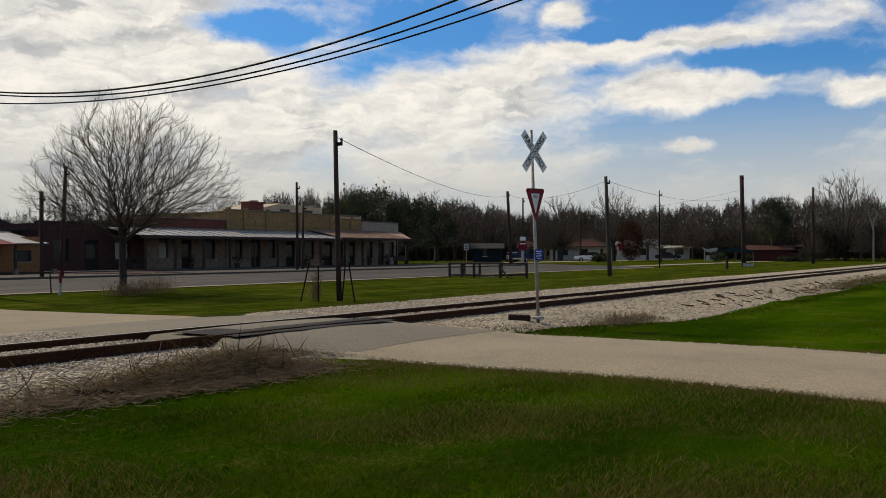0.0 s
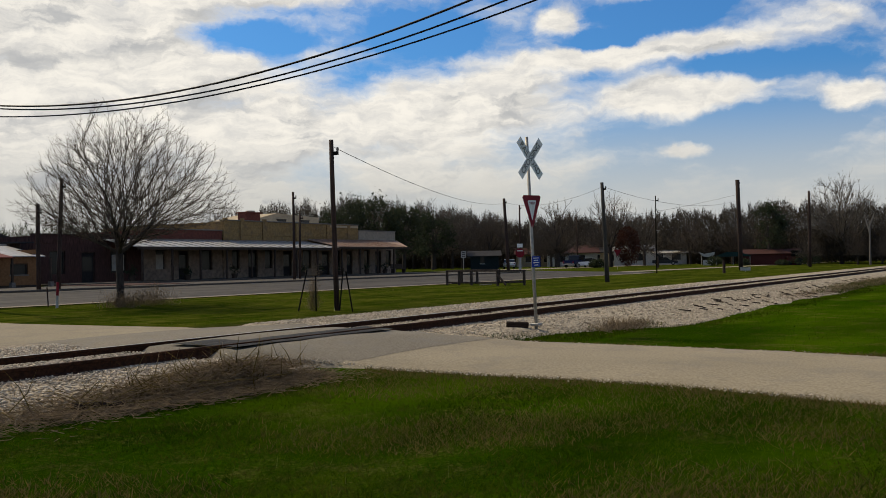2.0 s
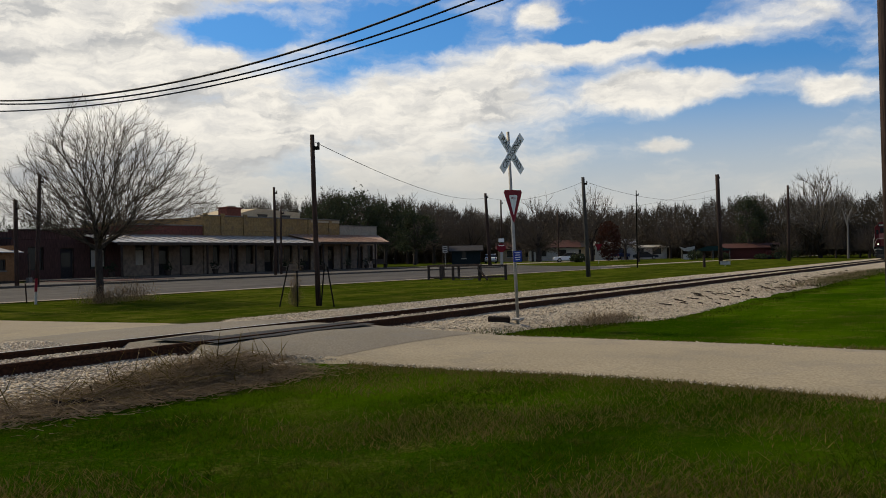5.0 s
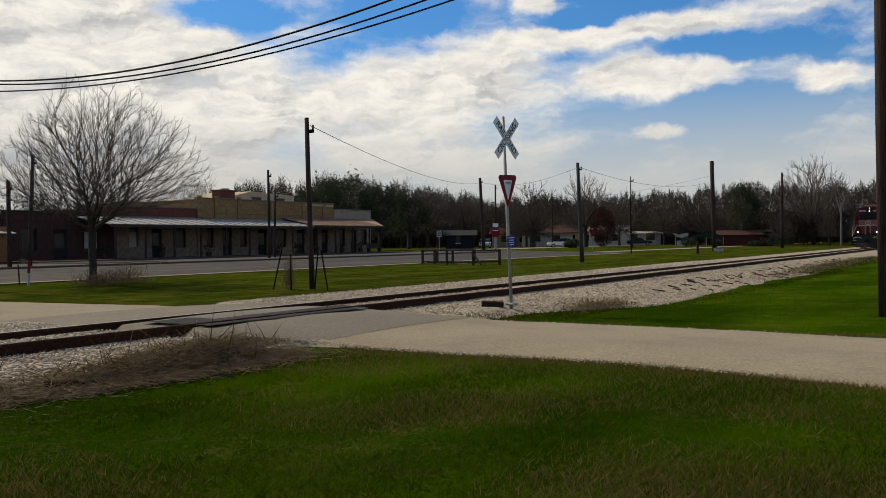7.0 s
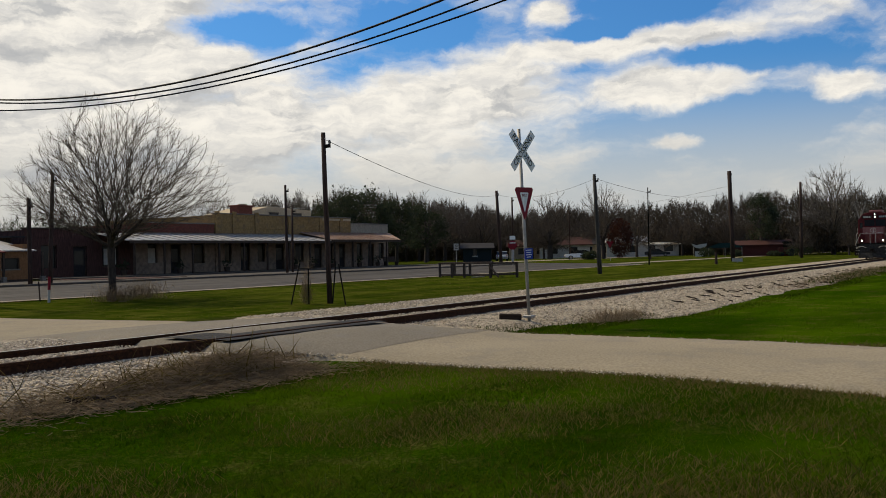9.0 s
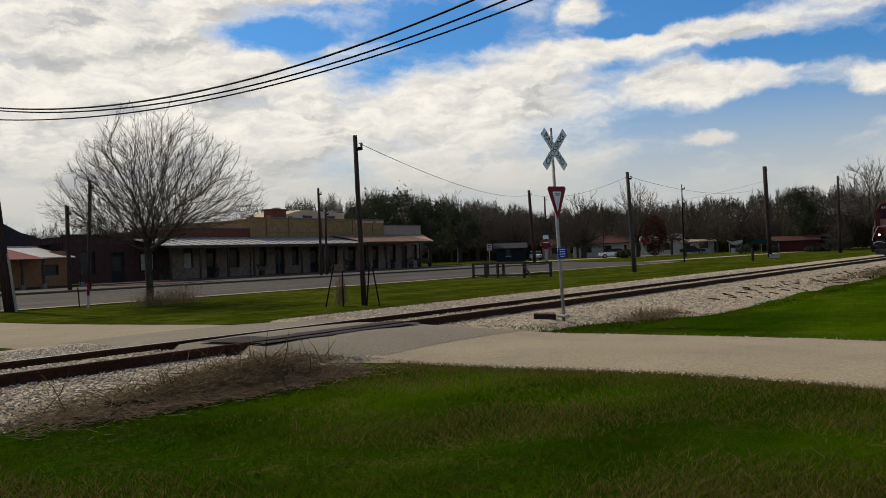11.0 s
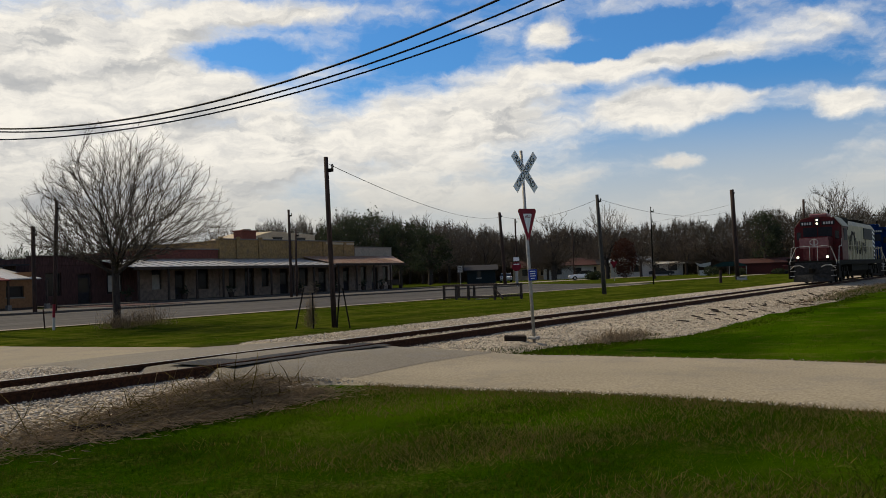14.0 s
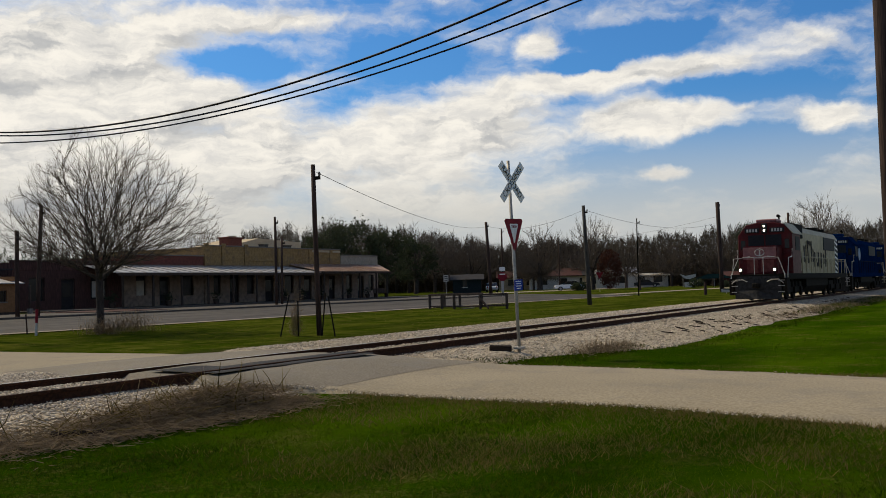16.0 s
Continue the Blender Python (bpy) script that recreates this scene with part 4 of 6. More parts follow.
# ---- small signs and posts ----
def post_sign(name, x, y, w, h, zc, face_mat, post_mat, label, rz, bars=0, shape="rect"):
    z0 = ground_z(x, y)
    s = thing(name, x, y, z0, label, "sign", rz)
    part("post", tubes(([(0, 0.02, -0.2), (0, 0.02, zc + h / 2)], 0.03)), M[post_mat], s)
    bm = bmesh.new()
    n = {"rect": 4, "oct": 8, "tri": 3}[shape]
    if n == 4:
        box(bm, -w / 2, w / 2, -0.012, 0.0, zc - h / 2, zc + h / 2, bev=0.004)
    else:
        st = math.pi / 8 if n == 8 else -math.pi / 2
        prism(bm, [(w / 2 * 1.05 * math.cos(st + 2 * math.pi * i / n), zc + w / 2 * 1.05 * math.sin(st + 2 * math.pi * i / n)) for i in range(n)], -0.012, 0.0)
    b = part("board", bm, M[face_mat], s)
    for i in range(bars):
        z = zc + h * 0.28 - i * h * 0.28
        part("text_bar", boxes((-w * 0.32, w * 0.32, -0.016, -0.0125, z - h * 0.06, z + h * 0.06)), M["black" if face_mat != "red_sign" else "white"], b)
    return s


post_sign("street_sign", 84.0, 50.0, 0.5, 0.68, 2.0, "white_paint", "steel", "white rectangular street sign on a post", -60, 3)
stop = post_sign("stop_sign", 89.0, 46.0, 0.95, 0.9, 2.15, "red_sign", "white_paint", "faded red stop sign on a white post", -60, 1, "oct")
part("name_plate", boxes((-0.3, 0.3, -0.012, 0, 2.75, 3.15), bev=0.004), M["white"], stop, "small white plate above")
part("post_sleeve", boxes((-0.14, 0.14, 0.03, 0.11, 0.2, 1.7), bev=0.01), M["white_paint"], stop, "wide white post")
post_sign("yield_sign", 118, 46.5, 1.1, 1.0, 2.3, "red_sign", "steel", "distant red and white yield sign", -60, 0, "tri")
post_sign("low_notice", 103.4, 26.2, 1.1, 0.38, 0.35, "white_paint", "steel", "low white notice board on the verge", -62, 1)
for x, y, h in ((96.9, 26.7, 1.3), (131, 45.5, 1.5)):
    p = part("wooden_post", tubes(([(0, 0, -0.2), (0.02, 0, h)], [0.16, 0.13]), seg=8), M["pole"])
    p.matrix_world = pose(x, y, ground_z(x, y))
    tagged(p, "short stout wooden post on the verge", "post")
marker = thing("marker_post", 23.4, 32.6, ground_z(23, 32), "red and white plastic marker post", "marker post")
part("lower_sleeve", tubes(([(0, 0, -0.1), (0.02, 0.0, 0.5)], 0.05), seg=10), M["white_paint"], marker, "white lower half")
part("upper_sleeve", tubes(([(0.02, 0, 0.5), (0.05, 0, 1.02)], 0.055), seg=10), M["red_sign"], marker, "red upper half")
small_post = part("thin_post", tubes(([(0, 0, 0), (-0.05, 0, 0.8)], 0.03)), M["pole"])
small_post.matrix_world = pose(24.0, 34.0, ground_z(24, 34))
tagged(small_post, "thin dark steel post in the grass", "post")

# guy stakes round the pole
for x0, y0, dx, dy, h in ((25.35, 21.9, 0.35, -0.15, 1.45), (25.75, 21.4, 0.0, 0.0, 1.25), (26.05, 20.0, -0.05, 0.25, 1.4), (26.3, 20.8, 0.25, 0.0, 1.5)):
    p = part("leaning_stake", tubes(([(0, 0, -0.1), (dx, dy, h)], 0.025)), M["grime"])
    p.matrix_world = pose(x0, y0, ground_z(x0, y0))
    tagged(p, "thin rusty steel stake leaning beside the pole", "stake", group="stakes round the pole")

# timber pen on the verge
pen = thing("timber_pen", 54.5, 31.5, ground_z(54, 31), "low dark timber pen with rails, half collapsed", "fence")
PEN = [(-0.1, 2.2), (3.0, 2.9), (2.6, 1.4), (4.3, 0.6), (-0.6, 0.0), (-1.0, -2.2), (0.2, -3.5), (-0.35, 1.1)]
for a, b in PEN:
    part("post", boxes((a - 0.07, a + 0.07, b - 0.07, b + 0.07, -0.1, 1.0), bev=0.01), M["wood_dark"], pen)
for i, j, z in ((0, 5, 0.96), (0, 1, 0.96), (1, 3, 0.96), (3, 5, 0.94), (5, 6, 0.93), (0, 5, 0.18), (5, 6, 0.2)):
    (ax, ay), (bx, by) = PEN[i], PEN[j]
    d = Vector((bx - ax, by - ay, 0))
    bm = bmesh.new()
    box(bm, -0.1, d.length + 0.1, -0.05, 0.05, -0.06, 0.06, bev=0.01)
    r = part("rail", bm, M["wood_dark"], pen)
    r.matrix_basis = pose(ax, ay, z + 0.002 * i, 0, 0, math.degrees(math.atan2(d.y, d.x)))
part("brace", tubes(([(-1.0, -2.1, 0.8), (-1.2, -2.9, 0.05)], 0.07)), M["wood_dark"], pen, "fallen slanting rail")
part("board", boxes((-0.3, 1.1, -0.6, -0.35, 0.0, 0.05)), M["concrete"], pen, "pale loose board")


# ---- buildings ----
def wall_with_openings(name, x0, x1, z0, z1, y0, y1, openings, material, parent):
    """A wall along x, with rectangular openings (xa, xb, za, zb) through it."""
    xs = sorted({x0, x1} | {v for o in openings for v in o[:2]})
    bm = bmesh.new()
    for a, b in zip(xs, xs[1:]):
        mid = (a + b) / 2
        cut = [o for o in openings if o[0] < mid < o[1]]
        z = z0
        for o in sorted(cut, key=lambda q: q[2]):
            if o[2] - z > 0.02:
                box(bm, a, b, y0, y1, z, o[2])
            z = o[3]
        if z1 - z > 0.02:
            box(bm, a, b, y0, y1, z, z1)
    return part(name, bm, material, parent)


def fill_opening(o, y, parent, kind):
    xa, xb, za, zb = o
    f = 0.07
    bm = boxes((xa, xa + f, y - 0.04, y + 0.08, za, zb), (xb - f, xb, y - 0.04, y + 0.08, za, zb), (xa + f, xb - f, y - 0.04, y + 0.08, zb - f, zb))
    if kind == "door":
        d = part("door", boxes((xa + f, xb - f, y + 0.02, y + 0.06, za, zb - f)), M["door"], parent, "dark shop door")
        fr = part("door_frame", bm, M["wood_dark"], d)
        part("door_pane", boxes((xa + 0.2, xb - 0.2, y + 0.012, y + 0.018, za + 0.9, zb - 0.35)), M["glass"], d)
    else:
        w = part("window", bm, M["wood_dark"], parent, "dark shop window")
        part("pane", boxes((xa + f, xb - f, y + 0.02, y + 0.03, za, zb - f)), M["glass"], w)
        part("sill", boxes((xa - 0.05, xb + 0.05, y - 0.14, y + 0.0, za - 0.09, za)), M["concrete"], w)


def shop(name, x0, x1, top, base, material, label, openings, y=60.0, depth=16.0, front="shop_wall", cap="concrete", split=3.6):
    b = thing(name, 0, 0, 0, label, "building")
    ops = [o for o, k in openings]
    wall_with_openings("front_wall", x0, x1, base, split, y, y + 0.35, ops, M[front], b)
    part("parapet", boxes((x0, x1, y - 0.02, y + 0.35, split, top), bev=0.02), M[material], b, "brick parapet")
    part("side_wall", boxes((x1 - 0.35, x1, y + 0.35, y + depth, base, top - 0.1)), M[material], b)
    part("side_wall", boxes((x0, x0 + 0.35, y + 0.35, y + depth, base, top - 0.1)), M[material], b)
    part("back_wall", boxes((x0 + 0.35, x1 - 0.35, y + depth - 0.35, y + depth, base, top - 0.3)), M[material], b)
    part("roof", boxes((x0 + 0.35, x1 - 0.35, y + 0.35, y + depth - 0.35, top - 0.7, top - 0.5)), M["tin"], b, "flat tin roof")
    part("floor_slab", boxes((x0 + 0.35, x1 - 0.35, y + 0.35, y + depth - 0.35, base, base + 0.1)), M["concrete"], b)
    part("coping", boxes((x0 - 0.03, x1 + 0.03, y - 0.08, y + 0.42, top, top + 0.10), bev=0.02), M[cap], b, "parapet coping")
    for o, k in openings:
        fill_opening(o, y + 0.16, b, k)
    return b


W, D = "window", "door"
shop("red_brick_shop", 51.0, 59.6, 4.35, 0.1, "red_brick", "low red brick shop with shaded dark openings",
     [((52.2, 53.2, 1.1, 2.7), W), ((54.6, 55.7, 0.25, 2.6), D), ((57, 58.4, 1.0, 2.7), W)])
tan = shop("tan_brick_shop", 59.7, 79.2, 5.28, 0.1, "tan_brick", "tan brick shop row with stepped parapet and porch",
           [((60.8, 61.7, 1.0, 2.7), W), ((62.8, 64.0, 0.25, 2.75), D), ((65.0, 66.0, 1.0, 2.7), W), ((67.5, 68.7, 0.25, 2.6), D), ((70.3, 71.6, 0.9, 2.7), W), ((73.2, 74.4, 0.25, 2.6), D), ((75.3, 76.2, 1.0, 2.7), W), ((77.2, 78.2, 0.25, 2.6), D)])
for x in (59.9, 62.0, 64.9, 69.5, 74.2, 77.5):
    part("pilaster", boxes((x - 0.25, x + 0.25, 59.86, 59.98, 3.6, 5.25 + (0.28 if x < 66 else 0.0)), bev=0.02), M["tan_brick"], tan)
for x0, x1 in ((62.3, 64.6), (65.2, 69.2), (69.8, 73.9), (74.5, 77.2)):
    part("brick_panel", boxes((x0, x1, 59.93, 59.98, 4.0, 4.85), bev=0.01), M["tan_brick"], tan)
shop("low_stucco_shop", 79.3, 86.0, 4.72, 0.0, "grey_stucco", "lower pale stucco shop at the corner",
     [((80.2, 81.2, 1.0, 2.7), W), ((82.2, 83.3, 0.15, 2.6), D), ((84.2, 85.2, 1.0, 2.7), W)])
part("parapet_band", boxes((74.2, 79.1, 59.88, 59.98, 5.0, 5.2), bev=0.01), M["stucco"], tan)
shop("timber_shop", 41.2, 50.9, 3.75, 0.05, "red_boards", "dull red timber shop front behind the tree",
     [((42.5, 43.8, 0.9, 2.6), W), ((45.2, 46.4, 0.2, 2.5), D), ((47.8, 49.3, 0.9, 2.6), W)], front="red_boards", cap="wood_dark", split=3.1)
blinds = thing("window_blinds", 0, 0, 0, "white blinds hanging in dim shop windows", "blind")
for a, b in ((48.0, 48.5), (48.7, 49.15), (52.3, 53.05)):
    part("blind", boxes((a, b, 60.10, 60.12, 1.05, 2.3)), M["white_paint"], blinds)
chimney = thing("chimney", 69.8, 66.5, 4.7, "square red-brown brick chimney on the roof", "chimney")
part("stack", boxes((-1.0, 1.0, -0.6, 0.6, 0, 1.8), bev=0.03), M["red_brick"], chimney)
part("cap", boxes((-1.1, 1.1, -0.7, 0.7, 1.8, 1.95), bev=0.03), M["red_brick"], chimney)
part("flue", tubes(([(0.2, 0, 1.95), (0.2, 0, 2.1)], [0.5, 0.45]), seg=10), M["stucco"], chimney)
pent = thing("rooftop_house", 77.5, 69, 4.6, "pale stucco rooftop storey with small windows", "building")
bm = bmesh.new()
prism(bm, [(-5.5, 0), (5, 0), (5, 1.95), (-2, 2.2), (-5.5, 1.45)], -1, 5)
part("wall", bm, M["stucco"], pent)
for x in (-1.2, 2.6):
    w = part("window", boxes((x - 0.7, x + 0.7, -1.05, -0.99, 0.9, 1.5)), M["glass"], pent)
    part("lintel", boxes((x - 0.8, x + 0.8, -1.04, -0.99, 1.5, 1.6)), M["wood_dark"], w)
    part("sill", boxes((x - 0.8, x + 0.8, -1.08, -0.99, 0.8, 0.9)), M["wood_dark"], w)


def porch(name, x0, x1, zf, zb, material, label, pitch_seams):
    p = thing(name, 0, 0, 0, label, "porch roof")
    bm = bmesh.new()
    prism(bm, [(56.0, zf), (59.96, zb), (59.96, zb + 0.07), (56.0, zf + 0.07)], x0, x1, "x")
    part("roof_sheet", bm, M[material], p)
    part("fascia", boxes((x0, x1, 55.93, 55.99, zf - 0.16, zf + 0.05)), M["wood_dark"], p)
    x = x0 + 0.3
    while x < x1:
        bm = bmesh.new()
        prism(bm, [(55.98, zf + 0.072), (59.94, zb + 0.072), (59.94, zb + 0.11), (55.98, zf + 0.11)], x - 0.03, x + 0.03, "x")
        part("seam", bm, M[material], p)
        x += pitch_seams
    x = x0 + 0.6
    while x < x1:
        part("porch_post", boxes((x - 0.07, x + 0.07, 56.1, 56.24, 0.12, zf), bev=0.01), M["wood_dark"], p)
        x += 2.9
    return p


porch("tin_porch", 47.0, 70.9, 2.78, 3.45, "tin", "long pale tin porch roof on dark posts", 1.2)
porch("rusted_porch", 70.95, 82.6, 2.90, 3.72, "rust_tin", "rust-streaked tin porch roof on dark posts", 0.6)
hip = bmesh.new()
hv = [hip.verts.new(p) for p in ((82.6, 56.0, 2.9), (86.3, 59.96, 3.72), (82.6, 59.96, 3.72), (82.6, 56.0, 2.97), (86.3, 59.96, 3.79), (82.6, 59.96, 3.79))]
for q in ((0, 1, 2), (3, 5, 4), (0, 3, 4, 1), (1, 4, 5, 2), (2, 5, 3, 0)):
    hip.faces.new([hv[i] for i in q])
hip_ob = part("porch_roof_end", hip, M["rust_tin"])
tagged(hip_ob, "slanting rusted end of the porch roof", "porch roof")
slab = part("porch_slab", boxes((40.5, 87, 55.2, 59.99, -0.3, 0.24), bev=0.02), M["paving"])
tagged(slab, "raised concrete porch slab before the shops", "porch", kind="structure")
bench = thing("bench", 82.5, 57.2, 0.24, "dark wooden bench on the porch", "bench")
part("seat", boxes((-1.1, 1.1, -0.22, 0.22, 0.42, 0.48)), M["wood_dark"], bench)
part("backrest", boxes((-1.1, 1.1, 0.2, 0.25, 0.5, 0.95)), M["wood_dark"], bench)
for x in (-1, 1):
    part("leg", boxes((x - 0.04, x + 0.04, -0.2, 0.2, 0, 0.42)), M["wood_dark"], bench)
for x in (47.3, 52.8, 58.0, 66.7, 69.2, 72.2, 76.6, 79.8):
    pot = thing("potted_shrub", x, 57.0, 0.24, "small dark shrub in a pot on the porch", "plant", group="shrubs on the porch")
    part("pot", tubes(([(0, 0, 0), (0, 0, 0.4)], [0.2, 0.28]), seg=10), M["wood_dark"], pot)
    v, f = [], []
    for i in range(90):
        c = rng.normal(0, 0.2, 3) + (0, 0, 0.7)
        k = len(v)
        v += [c + rng.normal(0, 0.08, 3) for _ in range(3)]
        f.append((k, k + 1, k + 2))
    sh = np_mesh("leaves", v, f, M["scrub_green"])
    sh.parent = pot

# the smaller shop with a red awning
ls = thing("awning_shop", 0, 0, 0, "small orange brick shop with a red awning", "building")
ops = [((37.1, 38.4, 0.95, 1.68), W), ((33.0, 34.2, -0.1, 1.75), D), ((30.0, 32.0, 0.6, 1.7), W), ((26.5, 28.5, 0.6, 1.7), W)]
wall_with_openings("front_wall", 22, 39.2, -0.3, 2.15, 56.5, 56.8, [o for o, k in ops], M["orange_brick"], ls)
for o, k in ops:
    fill_opening(o, 56.62, ls, k)
part("side_wall", boxes((38.9, 39.2, 56.8, 66, -0.3, 2.6)), M["orange_brick"], ls)
part("back_wall", boxes((22, 38.9, 65.7, 66, -0.3, 2.6)), M["orange_brick"], ls)
bm = bmesh.new()
prism(bm, [(55.2, 2.0), (60.5, 2.95), (60.5, 3.02), (55.2, 2.07)], 22, 36.6, "x")
part("awning", bm, M["red_tin"], ls, "sloping red sheet awning")
bm = bmesh.new()
prism(bm, [(56.2, 2.1), (61, 2.98), (61, 3.05), (56.2, 2.17)], 36.62, 39.5, "x")
part("tin_awning", bm, M["tin"], ls, "pale tin end of the awning")
part("ridge_cap", boxes((22, 39.5, 60.5, 61.2, 2.98, 3.06)), M["tin"], ls)
part("base_course", boxes((22, 39.2, 56.4, 56.49, -0.3, 0.25)), M["wood_dark"], ls)
for x in (25.5, 29, 32.4, 35.0, 36.5, 39.3):
    part("awning_post", boxes((x - 0.06, x + 0.06, 55.3, 55.42, 0.1, 2.02)), M["wood_dark"], ls)
    part("post_foot", boxes((x - 0.14, x + 0.14, 55.2, 55.5, -0.2, 0.45), bev=0.02), M["concrete"], ls)
gab = thing("gabled_house", 36.0, 74, 0, "dark gabled roof of a house behind", "house")
part("wall", boxes((-13, 13.0, 0.3, 11.0, -0.2, 3.6)), M["wood_dark"], gab)
bm = bmesh.new()
prism(bm, [(-14, 3.4), (-6, 6.6), (6.4, 6.6), (10.5, 4.6), (14.2, 3.6), (14.2, 3.3), (-14, 3.2)], -0.4, 11.7)
part("roof", bm, M["dark_roof"], gab, "dark shingle roof")
yard = part("brick_forecourt", boxes((39.8, 46, 49.0, 55.0, -0.2, 0.15)), M["red_boards"])
yard.location.z = 0.01
tagged(yard, "reddish paved forecourt beside the shops", "forecourt", kind="structure")
shed = thing("lean_to", 40.0, 60.3, 0.1, "dark timber lean-to between the shops", "shed")
part("wall", boxes((-0.5, 0.4, 0.0, 6, 0, 3.0)), M["wood_dark"], shed)
part("roof", boxes((-0.6, 0.45, -1.5, 6.2, 3.0, 3.1)), M["dark_roof"], shed)


def house(x, y, w, d, h, roof_h, wall_m, roof_m, label, rz=0.0, wins=((0.2, 0.35), (0.6, 0.75))):
    z = ground_z(x, y)
    b = thing("house", x, y, z, label, "house", rz)
    part("wall", boxes((-w / 2, w / 2, -d / 2, d / 2, -0.2, h)), M[wall_m], b)
    bm = bmesh.new()
    prism(bm, [(-d / 2 - 0.5, h - 0.12), (0, h + roof_h), (d / 2 + 0.5, h - 0.12), (d / 2 + 0.5, h - 0.0), (0, h + roof_h + 0.12), (-d / 2 - 0.5, h)], -w / 2 - 0.5, w / 2 + 0.5, "x")
    part("roof", bm, M[roof_m], b)
    bm = bmesh.new()
    prism(bm, [(-d / 2, h), (d / 2, h), (0, h + roof_h)], -w / 2, w / 2, "x")
    part("gable", bm, M[wall_m], b)
    for f0, f1 in wins:
        wdw = part("window", boxes((-w / 2 + w * f0, -w / 2 + w * f1, -d / 2 - 0.04, -d / 2 - 0.01, 0.9, 2.1)), M["glass"], b)
        part("sill", boxes((-w / 2 + w * f0 - 0.1, -w / 2 + w * f1 + 0.1, -d / 2 - 0.06, -d / 2 - 0.006, 0.78, 0.9)), M["white_paint"], wdw)
        part("lintel", boxes((-w / 2 + w * f0 - 0.1, -w / 2 + w * f1 + 0.1, -d / 2 - 0.03, -d / 2 - 0.006, 2.1, 2.22)), M["white_paint"], wdw)
    return b


# ---- trees ----
def grow(seed, n, fork, reach, rise, low, r0, tip, twigs, twig_len, droop=0.0, cut=0.03, hollow=0.5, lean=(0.0, 0.0)):
    """Bare tree: shoots fill a dome above the fork and join, each by the shortest fair way, into boughs.
    Returns the edges as (start, end, start radius, end radius) for boughs and for twigs."""
    g = np.random.default_rng(seed)
    az, se = g.uniform(0, 2 * math.pi, n), g.uniform(math.sin(radians(low)), 1, n)
    r = g.uniform(0.04, 1, n) ** hollow * (1 + 0.05 * np.sin(az * 3 + seed) + 0.05 * np.sin(az * 7 + se * 5))
    ce = np.sqrt(1 - se * se)
    pts = np.stack([reach * r * ce * np.cos(az) + lean[0] * r, reach * r * ce * np.sin(az) + lean[1] * r, fork + rise * r * se - droop * (r * ce) ** 2], 1)
    stem = np.array([(0, 0, -0.2), (0.03, 0, fork * 0.3), (0.02, 0.03, fork * 0.65), (0, 0, fork)])
    order = np.argsort(np.linalg.norm(pts - stem[3], axis=1))
    P = np.concatenate([stem, pts[order]])
    N = len(P)
    up, L, D = np.zeros(N, int), np.zeros(N), np.zeros((N, 3))
    up[:4], D[:4] = (0, 0, 1, 2), (0, 0, 1)
    for k in range(4, N):
        v = P[k] - P[2:k]
        d = np.linalg.norm(v, axis=1) + 1e-6
        turn = 1 - (v * D[2:k]).sum(1) / d
        q = int(np.argmin(d * (1 + 0.9 * turn) + 0.42 * L[2:k])) + 2
        up[k], L[k], D[k] = q, L[q] + d[q - 2], v[q - 2] / d[q - 2]
    for _ in range(5):
        tot, num = np.zeros((N, 3)), np.zeros(N)
        np.add.at(tot, up[4:], P[4:])
        np.add.at(num, up[4:], 1)
        inner = np.nonzero(num[4:] > 0)[0] + 4
        P[inner] = 0.45 * P[inner] + 0.30 * P[up[inner]] + 0.25 * tot[inner] / num[inner, None]
    ends = np.bincount(up[4:], minlength=N) == 0
    e = math.log(max(ends[4:].sum(), 2)) / math.log(r0 / tip)
    w = np.where(ends, tip ** e, 0.0)
    for k in range(N - 1, 0, -1):
        w[up[k]] += w[k]
    R = w ** (1 / e)
    R[0] = R[1] * 1.2
    a = np.arange(1, N)
    boughs = (P[up[a]], P[a], np.minimum(R[up[a]], R[a] * 1.5), R[a])
    src = np.repeat(np.arange(4, N), twigs)
    m = len(src)
    d = P[src] - P[up[src]]
    d = d / (np.linalg.norm(d, axis=1)[:, None] + 1e-6) + g.normal(0, 0.45, (m, 3)) + (0, 0, 0.35)
    d = d / np.linalg.norm(d, axis=1)[:, None]
    ln = twig_len * g.uniform(0.4, 1.3, (m, 1))
    p0 = P[src] + (P[up[src]] - P[src]) * g.uniform(0, 0.7, (m, 1))
    p1 = p0 + d * ln * 0.5
    p2 = p1 + (d + g.normal(0, 0.25, (m, 3)) + (0, 0, 0.2)) * ln * 0.5
    t0, t1, t2 = np.full(m, tip * 0.85), np.full(m, tip * 0.65), np.full(m, tip * 0.3)
    thick = boughs[3] > cut
    fine = [np.concatenate(c) for c in zip([b[~thick] for b in boughs], (p0, p1, t0, t1), (p1, p2, t1, t2))]
    return [b[thick] for b in boughs], fine


